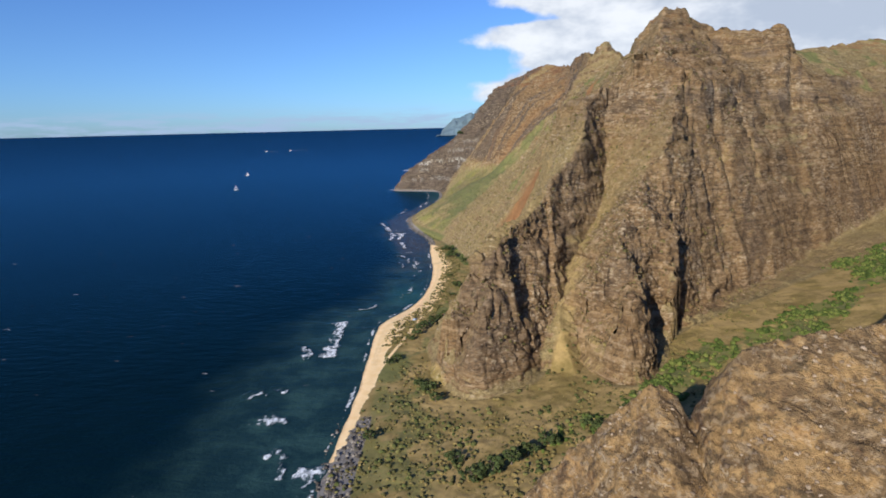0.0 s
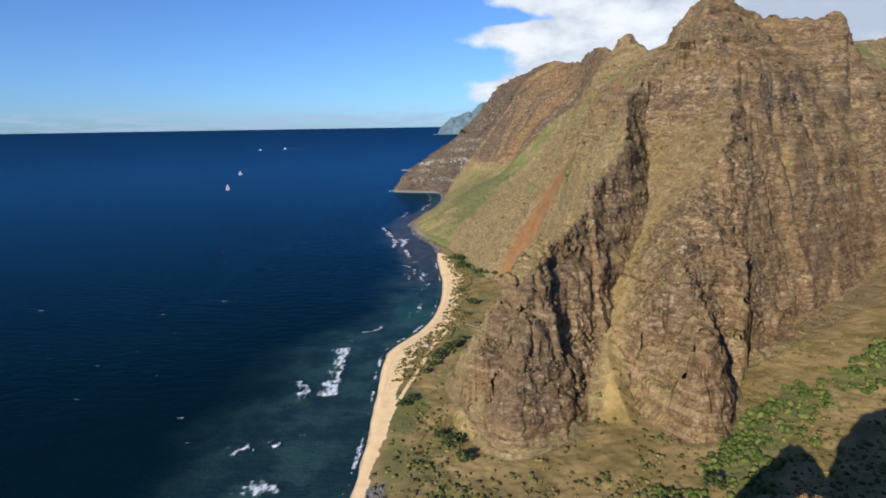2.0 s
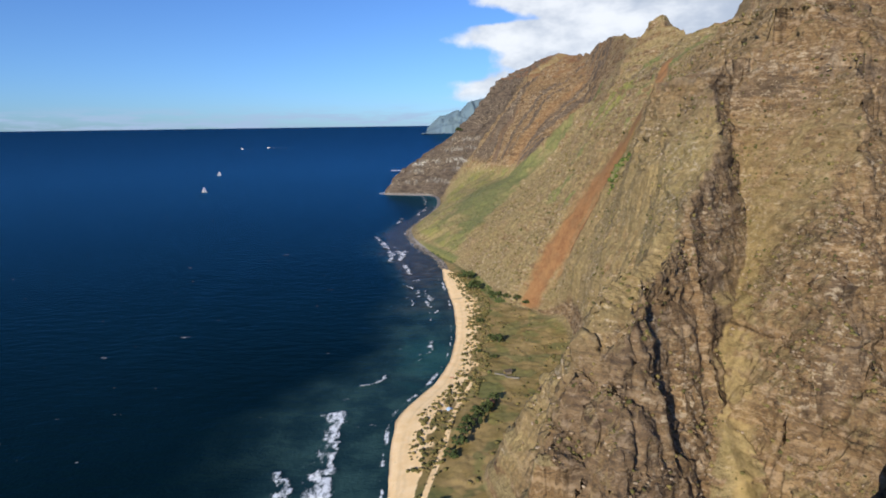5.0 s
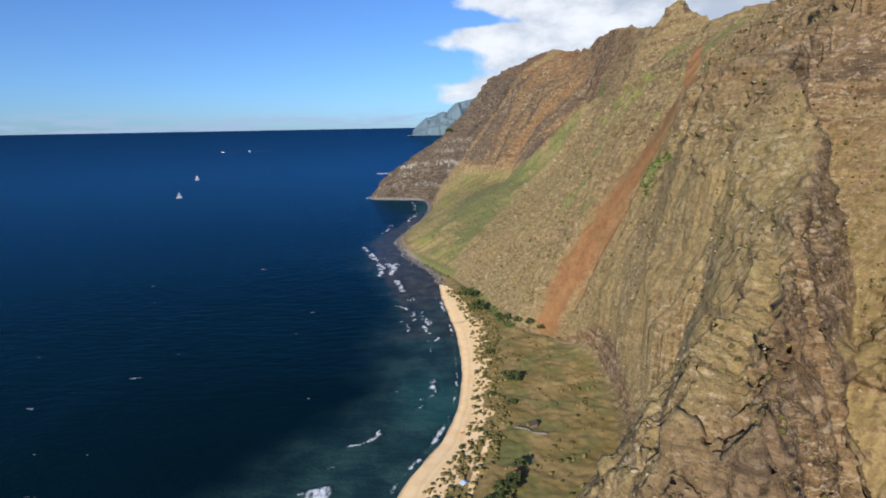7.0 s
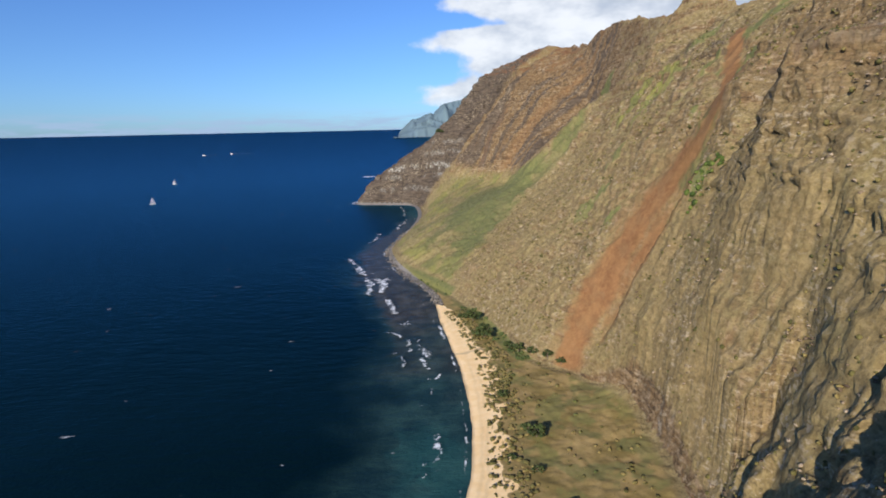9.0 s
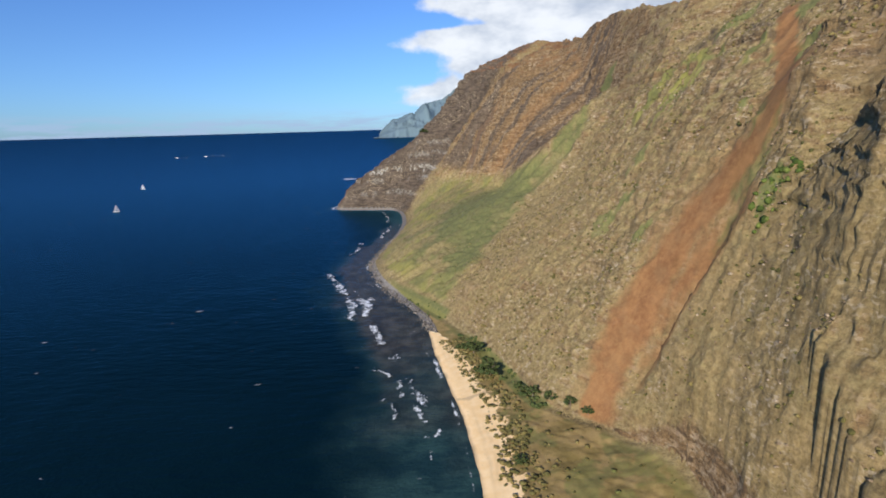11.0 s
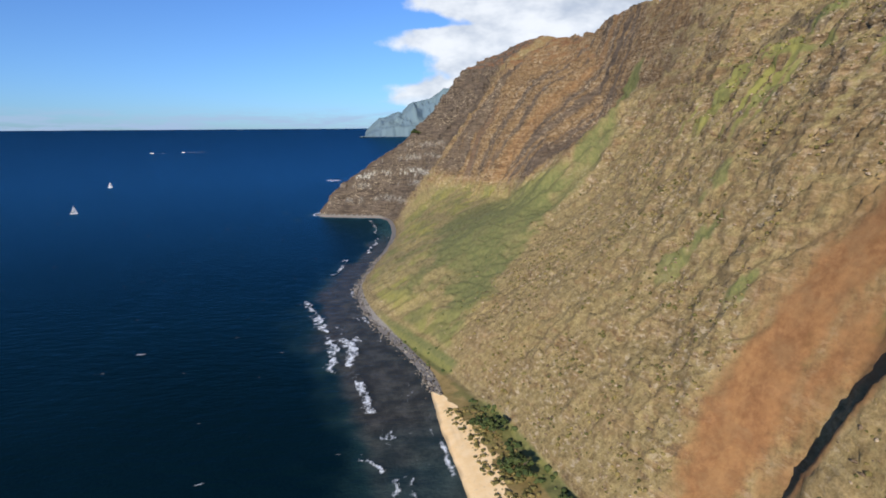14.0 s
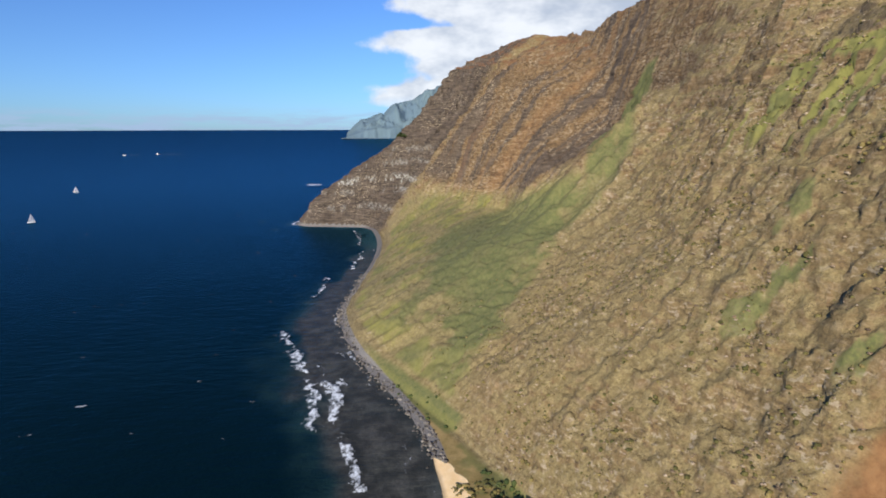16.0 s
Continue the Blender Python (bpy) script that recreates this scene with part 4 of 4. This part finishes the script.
def scatter(name, x, y, size, material, label, category, rng, squash=0.7, level=1, sink=0.25, rough=0.35):
    """Many small lumps on the land as one mesh of stuff; places in survey units, sizes in metres."""
    shapes = [lump(rng, level, rough) for _ in range(6)]
    z, points, faces, start = ground(x, y), [], [], 0
    for px, py, pz, r in zip(x * UNIT, y * UNIT, z, size):
        p, f = shapes[rng.integers(6)]
        a = rng.uniform(0, 2 * math.pi)
        wide = rng.uniform(0.75, 1.3)
        q = p * (r * wide, r / wide, r * squash * rng.uniform(0.7, 1.3))
        q = np.stack([q[:, 0] * math.cos(a) - q[:, 1] * math.sin(a), q[:, 0] * math.sin(a) + q[:, 1] * math.cos(a), q[:, 2]], -1)
        points.append(q + (px, py, pz + r * squash * (1 - 2 * sink) * 0.5))
        faces.append(f + start)
        start += len(p)
    me = bpy.data.meshes.new(name)
    points, faces = np.concatenate(points).astype(np.float32), np.concatenate(faces).astype(np.int32)
    me.vertices.add(len(points))
    me.vertices.foreach_set("co", points.ravel())
    me.loops.add(faces.size)
    me.loops.foreach_set("vertex_index", faces.ravel())
    me.polygons.add(len(faces))
    me.polygons.foreach_set("loop_start", np.arange(0, faces.size, 3, dtype=np.int32))
    me.update(calc_edges=True)
    me.materials.append(material)
    return tagged(new(name, me), label, category, kind="stuff")


def leafy(name, colours, scale=0.9):
    """Foliage or stone whose pieces differ in tone."""
    m, n = material(name)
    ramp = n.tree.nodes.new("ShaderNodeValToRGB")
    for k, c in enumerate(colours):
        spot = ramp.color_ramp.elements[k] if k < 2 else ramp.color_ramp.elements.new(0.5)
        spot.position, spot.color = k / (len(colours) - 1), (*c, 1)
    n.tree.links.new(n("NewGeometry", "Random Per Island"), ramp.inputs[0])
    k = n.noise(n("NewGeometry", 0), scale, 5.0, 0.7)
    tone = n("Mix", 2, {"data_type": "RGBA", "blend_type": "MULTIPLY"}, i0=1.0, i6=ramp.outputs[0], i7=n.mix(n.step(0.3, 0.7, k), rgb(0.55, 0.55, 0.55), rgb(1.3, 1.3, 1.3)))
    finish(n, tone, 0.85, n("Bump", Strength=0.8, Distance=0.5, Height=k), Specular_IOR_Level=0.2)
    return m


LEAF = leafy("dark_foliage", [(0.030, 0.045, 0.014), (0.055, 0.075, 0.022), (0.090, 0.105, 0.034)])
BRIGHT = leafy("bright_foliage", [(0.038, 0.062, 0.012), (0.075, 0.105, 0.021), (0.145, 0.165, 0.040)])
MEADOW = leafy("olive_shrubs", [(0.048, 0.060, 0.017), (0.088, 0.098, 0.028), (0.15, 0.142, 0.047)])
SCRUB = leafy("dry_scrub", [(0.066, 0.064, 0.020), (0.130, 0.110, 0.036), (0.24, 0.180, 0.066)])
STONES = leafy("lava_stones", [(0.10, 0.066, 0.045), (0.26, 0.185, 0.115), (0.44, 0.34, 0.24)], 2.0)
BOULDERS = leafy("grey_boulders", [(0.055, 0.047, 0.040), (0.145, 0.125, 0.106), (0.27, 0.238, 0.202)], 2.0)
BARK = plain("grey_bark", (0.13, 0.10, 0.075), 0.9)
GEL = plain("white_boat_paint", (0.80, 0.80, 0.78), 0.35, 0.05)
SAIL = plain("white_sailcloth", (0.82, 0.82, 0.80), 0.8, 0.05)
ALLOY = plain("grey_alloy", (0.55, 0.56, 0.58), 0.4, 0.1, Metallic=0.6)
GLASS = plain("dark_cabin_glass", (0.02, 0.025, 0.03), 0.1, 0.2)
SPRAY = plain("white_wake_foam", (0.42, 0.50, 0.58), 0.9, 0.2, 0.4)
LIMED = plain("pale_dry_stone", (0.17, 0.15, 0.12), 0.9, 0.35, 2.5)
THATCH = plain("dark_thatch", (0.075, 0.058, 0.042), 0.95, 0.4, 3.0)
RUST = plain("faded_red_sheet", (0.52, 0.20, 0.11), 0.7, 0.25, 2.0)
TARP = plain("pale_blue_tarpaulin", (0.42, 0.52, 0.62), 0.6, 0.15, 2.0)
PLANK = plain("weathered_planks", (0.20, 0.155, 0.11), 0.9, 0.3, 2.0)

# ---- the far coast ----
fx, fy = np.meshgrid(np.linspace(-40, 1700, 220), np.linspace(5560, 6150, 70))
tall = np.interp(fx, [-40, 0, 20, 141, 200, 312, 345, 435, 612, 737, 830, 908, 1110, 1700], [-10, 0, 40, 150, 155, 205, 190, 280, 315, 400, 420, 478, 490, 560])
deep_in = np.clip((fy - 5575 - 26 * layers(fx / 120, fx * 0, 201, 3)) / 150, 0, 2.6)
rough = layers(fx / 90, fy / 120, 203, 4)
fz = 128 + tall * np.clip((0.35 * smooth(0, 0.35, deep_in) + 0.65 * smooth(0.1, 2.2, deep_in + 0.35 * rough)) * (1 + 0.06 * layers(fx / 60, fy / 60, 204, 4)), 0, 1.06) + np.clip(deep_in, 0, 0.06) * 120
tagged(sheet("far_coast", fx, fy, fz, FAR), "sea cliffs far along the coast, blue-green haze in their colour", "coast", kind="structure")

# ---- scrub, stones and boulders ----
rng = np.random.default_rng(7)


def places(count, low, high, wanted):
    """Random places within a rectangle where wanted(x, y), between 0 and 1, lets them be."""
    x, y = rng.uniform(low[0], high[0], count), rng.uniform(low[1], high[1], count)
    keep = rng.uniform(0, 1, count) < wanted(x, y)
    return x[keep], y[keep]


def on_flat(x, y):
    clear = (look_up(D, x, y) < -2) & (look_up(S, x, y) > look_up(back, x, y) + 2) & ~look_up(NEAR, x, y)
    return clear * (1 - 0.6 * smooth(540, 600, y)) * (0.12 + 0.88 * smooth(0.1, 0.7, layers(x / 26, y / 26, 301, 3) + 0.9 * smooth(420, 330, y)))


def on_dune(x, y):
    s, b = look_up(S, x, y), look_up(back, x, y)
    return (s > b - 8) & (s < b + 16) & (y > 520) & (y < 985) & (look_up(D, x, y) < -3)


def on_flank(x, y):
    return (look_up(D, x, y) > 5) * (look_up(sand, x, y) < 0.2) * (look_up(red, x, y) < 0.35) * (1 - 0.92 * np.clip(look_up(apron, x, y), 0, 1)) * smooth(-0.5, 0.5, layers(x / 18, y / 18, 302, 3))


def on_ridge(x, y):
    return look_up(NEAR, x, y) * 0.8


def in_valley(x, y):
    return look_up(valley, x, y) * ~look_up(NEAR, x, y) * (0.12 + 0.88 * smooth(-0.15, 0.35, layers(x / 14, y / 14, 303, 3)))


x, y = places(30000, (-75, 230), (330, 860), on_flat)
scatter("scrub", x, y, rng.uniform(0.3, 1.0, len(x)) ** 4 * 1.2 + 0.2, SCRUB, "dry brown and olive scrub on the coastal flat", "scrub", rng, 0.8)
x, y = places(9000, (-75, 230), (150, 860), lambda x, y: on_flat(x, y) * smooth(0.0, 0.5, layers(x / 17, y / 17, 96, 4)) * (0.2 + 0.8 * smooth(560, 420, y)))
scatter("flat_bushes", x, y, rng.uniform(0.3, 1.0, len(x)) ** 3 * 1.5 + 0.25, MEADOW, "olive green bushes dotted over the coastal flat", "bushes", rng, 0.8)
x, y = places(6500, (-60, 520), (60, 985), on_dune)
scatter("dune_plants", x, y, rng.uniform(0.3, 1.0, len(x)) ** 2 * 1.5 + 0.25, SCRUB, "low dune plants at the back of the beach", "plants", rng, 0.6)
x, y = places(34000, (-10, 420), (330, 1180), on_flank)
scatter("cliff_stones", x, y, rng.uniform(0.2, 1.0, len(x)) ** 4 * 0.75 + 0.2, STONES, "brown and pale lava stones on the cliff", "stones", rng, 0.6, 0 + 1, 0.5, 0.5)
x, y = places(20000, (-10, 420), (330, 1180), on_flank)
scatter("cliff_scrub", x, y, rng.uniform(0.3, 1.0, len(x)) ** 3 * 0.9 + 0.25, SCRUB, "small dry bushes rooted on the cliff", "scrub", rng, 0.8, 1, 0.35)
x, y = places(7000, (20, 90), (260, 300), on_ridge)
scatter("ridge_stones", x, y, rng.uniform(0.2, 1.0, len(x)) ** 4 * 0.8 + 0.15, STONES, "loose stones and tufts on the near ridge", "stones", rng, 0.6, 1, 0.5, 0.5)
x, y = places(80000, (40, 300), (560, 690), in_valley)
scatter("valley_bushes", x, y, rng.uniform(0.3, 1.0, len(x)) ** 3 * 1.9 + 0.3, BRIGHT, "bright green bushes on the valley floor", "bushes", rng, 0.85)
x, y = places(30000, (-110, 200), (40, 1500), lambda x, y: (look_up(cobble, x, y) > 0.4) & (look_up(S, x, y) > -2))
scatter("shore_boulders", x, y, rng.uniform(0.2, 1.0, len(x)) ** 3 * 1.3 + 0.3, BOULDERS, "grey rounded boulders along the waterline", "boulders", rng, 0.7, 1, 0.3, 0.2)
x, y = places(900, (125, 735), (160, 800), lambda x, y: 0.45 * smooth(12, 3, np.hypot(x - 139, (y - 765) * 0.7)))
scatter("ledge_bushes", x, y, rng.uniform(0.4, 1.0, len(x)) ** 2 * 1.6 + 0.3, BRIGHT, "bright green bushes on a cliff ledge", "bushes", rng, 0.9)
x, y = places(6500, (-40, 830), (110, 1120), lambda x, y: np.clip(look_up(hedge, x, y), 0, 1) * (1 - 0.85 * smooth(1010, 1040, y)) * smooth(-0.4, 0.3, layers(x / 12, y / 12, 304, 3)))
scatter("slope_foot_bushes", x, y, rng.uniform(0.4, 1.0, len(x)) ** 3 * 1.7 + 0.3, LEAF, "green bushes along the foot of the slope", "bushes", rng, 0.85)


# ---- trees ----
def tree(seed, height, spread):
    """A low spreading tree: trunk with limbs, and a crown of clumps and loose leaves."""
    r = np.random.default_rng(seed)
    top = tagged(new("tree"), "dark green spreading tree behind the beach", "tree", "trees along the shore")
    bm = bmesh.new()
    fork = Vector((r.uniform(-0.2, 0.2), r.uniform(-0.2, 0.2), height * 0.35))
    tube(bm, (0, 0, -0.6), fork, 0.34, 0.24)
    tips = []
    for k in range(5):
        a = k * 1.257 + r.uniform(-0.4, 0.4)
        tip = Vector((math.cos(a) * spread * 0.55, math.sin(a) * spread * 0.55, height * r.uniform(0.6, 0.85)))
        tube(bm, fork, tip, 0.17, 0.05, 5)
        tips.append(tip)
    part("trunk", bm, BARK, top)
    bm = bmesh.new()
    for k in range(30):
        a, d = r.uniform(0, 2 * math.pi), spread * math.sqrt(r.uniform(0.02, 1))
        low = height * (0.48 + 0.1 * r.uniform(-1, 1))
        lift = low + (height - low) * r.uniform(0.1, 1) * (1 - (d / spread) ** 2 * 0.75)
        p, f = lump(r, 1, 0.45)
        size = r.uniform(0.13, 0.27) * spread
        verts = [bm.verts.new(Vector(q * (size, size, size * 0.75)) + Vector((math.cos(a) * d, math.sin(a) * d, lift))) for q in p]
        for t in f:
            bm.faces.new([verts[i] for i in t])
        for _ in range(16):
            way = Vector(r.normal(0, 1, 3)).normalized()
            at = Vector((math.cos(a) * d, math.sin(a) * d, lift)) + way * size * r.uniform(0.85, 1.25)
            one, two = way.orthogonal().normalized() * r.uniform(0.2, 0.45), way.cross(way.orthogonal()).normalized() * r.uniform(0.15, 0.3)
            bm.faces.new([bm.verts.new(at + s) for s in (one, two + way * 0.15, -one, -two + way * 0.1)])
    part("crown", bm, LEAF, top)
    return top


KINDS = [tree(11, 6.5, 4.4), tree(12, 5.0, 4.8), tree(13, 7.5, 3.9)]
# survey places and sizes of the trees that stand singly
STANDS = [(10, 946, 1.5), (2, 958, 0.9), (14, 897, 1.6), (8, 906, 0.9), (16, 912, 0.8), (36, 855, 1.1), (30, 866, 0.9), (45, 842, 0.9), (54, 828, 0.9), (62, 817, 0.8), (8, 780, 0.7), (14, 727, 0.9), (18, 720, 1.1),
          (10, 684, 0.6), (-6, 590, 0.9), (-12, 582, 1.1), (-18, 572, 1.1), (-24, 560, 1.0), (-28, 548, 0.9), (-34, 536, 0.8), (0, 604, 0.8), (-2, 699, 0.5), (-44, 486, 0.9), (-50, 476, 0.8), (-22, 430, 0.9), (-14, 422, 1.1)]
MORE = [(-8, 400, 1.0), (26, 306, 1.4), (14, 300, 1.2), (38, 312, 1.3), (50, 322, 1.1), (4, 320, 1.0), (-52, 352, 0.9), (64, 330, 1.2), (96, 345, 1.1), (120, 352, 1.2), (66, 1986, 2.2)]
used = set()
for k, (x, y, size) in enumerate(STANDS + MORE):
    kind = KINDS[k % 3]
    pose_at = pose(x * UNIT, y * UNIT, float(ground(x, y)[0]) - 0.1, 0, 0, 47 * k)
    if k % 3 not in used:
        used.add(k % 3)
        made = kind
        kind.matrix_basis = pose_at
    else:
        made = copy_thing(kind, pose_at)
    made.scale = (size, size, size * 0.9)

# ---- boats ----
def sailing_boat(x, y, turn):
    top = tagged(new("sailing_catamaran"), "white sailing catamaran under full sail at sea", "sailboat", "boats offshore")
    for side in (-3.4, 3.4):
        bm = bmesh.new()
        for v in box(bm, (0, 0, 0), (1.6, 17.0, 2.2)):
            v.co.x *= 0.6 if v.co.z < 0 else 1.0
            v.co.x *= 0.15 if v.co.y > 0 else 0.9
            v.co.x += side
            v.co.z += 0.6
        part("hull", bm, GEL, top)
    bm = bmesh.new()
    box(bm, (0, -1.5, 1.9), (7.0, 9.0, 0.5))
    part("deck", bm, GEL, top)
    bm = bmesh.new()
    box(bm, (0, -1.2, 2.9), (5.0, 5.0, 1.6), None, 0.75)
    cabin = part("cabin", bm, GEL, top)
    bm = bmesh.new()
    box(bm, (0, -1.2, 3.0), (4.9, 5.1, 0.6), None, 0.95)
    part("window", bm, GLASS, cabin, "dark cabin window band")
    bm = bmesh.new()
    tube(bm, (0, 1.5, 2.0), (0, 1.5, 22.0), 0.2, 0.1)
    part("mast", bm, ALLOY, top)
    bm = bmesh.new()
    tube(bm, (0, 1.4, 4.6), (1.6, -6.0, 4.6), 0.12, 0.1)
    part("boom", bm, ALLOY, top)
    for name, foot, clew, head in (("mainsail", (0, 1.2, 5.0), (1.6, -5.8, 5.0), (0, 1.2, 21.5)), ("headsail", (0, 8.0, 2.6), (1.8, 2.2, 3.4), (0, 1.9, 19.0))):
        bm = bmesh.new()
        a, b, c = Vector(foot), Vector(clew), Vector(head)
        rows = []
        for i in range(9):
            k = i / 8
            p, q = a.lerp(c, k), b.lerp(c, k)
            rows.append([bm.verts.new(p.lerp(q, j / 5) + Vector((0.9 * math.sin(math.pi * j / 5) * (1 - k) ** 0.6, 0, 0))) for j in range(6)])
        for i in range(8):
            for j in range(5):
                bm.faces.new((rows[i][j], rows[i][j + 1], rows[i + 1][j + 1], rows[i + 1][j]))
        bmesh.ops.solidify(bm, geom=bm.faces[:], thickness=0.06)
        part(name, bm, SAIL, top, "white curved sail", True)
    top.matrix_basis = pose(x * UNIT, y * UNIT, float(sea_rise(np.hypot(x - MID[0], y - MID[1]))) * UNIT - 0.3, 0, -6, turn)
    top.scale = (0.75, 0.75, 0.75)
    return top


def motor_boat(x, y, turn, wake):
    top = tagged(new("motor_boat"), "white motor boat trailing a foam wake", "motorboat", "boats offshore")
    bm = bmesh.new()
    for v in box(bm, (0, 0, 0.9), (4.4, 15.0, 2.4)):
        v.co.x *= 0.12 if v.co.y > 0 else 1.0
        v.co.x *= 0.65 if v.co.z < 0.9 else 1.0
    part("hull", bm, GEL, top)
    bm = bmesh.new()
    box(bm, (0, -1.5, 3.2), (3.4, 6.0, 2.4), None, 0.75)
    cabin = part("cabin", bm, GEL, top)
    bm = bmesh.new()
    box(bm, (0, -1.5, 3.5), (3.3, 6.1, 0.8), None, 0.95)
    part("window", bm, GLASS, cabin, "dark cabin window band")
    bm = bmesh.new()
    r = np.random.default_rng(int(wake))
    rows = []
    for i in range(25):
        k = i / 24
        w = 2.0 + 6.0 * k
        y0 = -7 - wake * k
        rows.append([bm.verts.new((s * w * r.uniform(0.6, 1.2) * (1 - 0.6 * k * (i % 2)), y0, 0.5 * (1 - abs(s)) + 0.42)) for s in (-1, 0, 1)])
    for a, b in zip(rows, rows[1:]):
        for j in range(2):
            bm.faces.new((a[j], a[j + 1], b[j + 1], b[j]))
    bmesh.ops.solidify(bm, geom=bm.faces[:], thickness=0.3)
    part("wake", bm, SPRAY, top, "white foam trail on the water")
    top.matrix_basis = pose(x * UNIT, y * UNIT, float(sea_rise(np.hypot(x - MID[0], y - MID[1]))) * UNIT - 0.2, 0, 0, turn)
    return top


sailing_boat(-750, 2110, -60)
sailing_boat(-932, 2795, -75)
motor_boat(-1168, 4560, 83, 120)
motor_boat(-1330, 4480, 95, 60)


# ---- the camp on the flat ----
def rough_wall(a, b, thick, height, seed, parent):
    """A dry stone wall of uneven blocks, each one a piece."""
    r = np.random.default_rng(seed)
    run = math.hypot(b[0] - a[0], b[1] - a[1])
    turn = math.degrees(math.atan2(b[1] - a[1], b[0] - a[0]))
    for course in range(int(height / 0.45)):
        at = r.uniform(-0.3, 0.1)
        while at < run:
            length = r.uniform(0.6, 1.1)
            bm = bmesh.new()
            for v in box(bm, (0, 0, 0), (length * 0.96, thick * r.uniform(0.85, 1.1), 0.43)):
                v.co += Vector(r.uniform(-0.05, 0.05, 3))
            ob = part("stone", bm, LIMED, parent)
            k = (at + length / 2) / run
            ob.matrix_basis = pose(a[0] + (b[0] - a[0]) * k, a[1] + (b[1] - a[1]) * k, 0.15 + 0.44 * course, 0, 0, turn)
            at += length


def shelter(x, y, turn, label, roof_material, wide, deep, tall):
    top = tagged(new("camp_shelter"), label, "hut", "camp on the flat")
    for k, (cx, cy) in enumerate(((-1, -1), (1, -1), (1, 1), (-1, 1))):
        bm = bmesh.new()
        tube(bm, (cx * wide * 0.45, cy * deep * 0.45, -0.6), (cx * wide * 0.45, cy * deep * 0.45, tall), 0.09, 0.08)
        part("post", bm, BARK, top)
    for cy in (-1, 1):
        bm = bmesh.new()
        for k in range(7):
            box(bm, (-wide * 0.42 + k * wide * 0.14, cy * deep * 0.45, tall * 0.42), (wide * 0.13, 0.05, tall * 0.86))
        part("wall", bm, PLANK, top)
    for cy in (-1, 1):
        bm = bmesh.new()
        tilt = Matrix.Rotation(cy * -0.45, 3, "X")
        for k in range(9):
            box(bm, (-wide * 0.53 + k * wide * 0.1325, cy * deep * 0.29, tall + 0.28), (wide * 0.131, deep * 0.68, 0.06 + 0.03 * (k % 2)), tilt)
        part("roof_side", bm, roof_material, top)
    top.matrix_basis = pose(x * UNIT, y * UNIT, float(ground(x, y)[0]), 0, 0, turn)
    return top


shelter(17, 650, 25, "dark thatched shelter beside pale stone walls", THATCH, 4.6, 3.6, 2.2)
shelter(-3, 597, 70, "small shelter with a faded red roof among bushes", RUST, 4.4, 3.4, 2.1)
ruin = tagged(new("stone_ruin"), "low pale dry stone walls of a ruin in grass", "ruin")
ruin.matrix_basis = pose(16 * UNIT, 645 * UNIT, float(ground(16, 645)[0]) - 0.1)
rough_wall((-7.5, 3.5), (-1.5, 0.5), 0.8, 1.0, 1, ruin)
rough_wall((-1.5, 0.5), (-0.5, -2.6), 0.8, 1.3, 2, ruin)
rough_wall((-0.5, -2.6), (6.5, -4.5), 0.8, 0.9, 3, ruin)


def tarpaulin(x, y, turn, label, material, wide, deep, lift):
    bm = bmesh.new()
    bmesh.ops.create_grid(bm, x_segments=10, y_segments=8, size=0.5)
    for v in bm.verts:
        v.co = Vector((v.co.x * wide, v.co.y * deep, lift * (0.6 - abs(v.co.x)) + 0.12 * noise.noise(v.co * 4.0)))
    bmesh.ops.solidify(bm, geom=bm.faces[:], thickness=0.04)
    ob = tagged(part("tarpaulin", bm, material, None, "", True), label, "tarpaulin", "camp on the flat")
    ob.matrix_basis = pose(x * UNIT, y * UNIT, float(ground(x, y)[0]) + 0.05, 0, 0, turn)


tarpaulin(-32, 596, 30, "pale blue tarpaulin pitched among beach bushes", TARP, 4.0, 3.0, 1.6)
tarpaulin(-27, 652, 10, "orange-red mat lying on the open sand", RUST, 3.2, 1.3, 0.25)
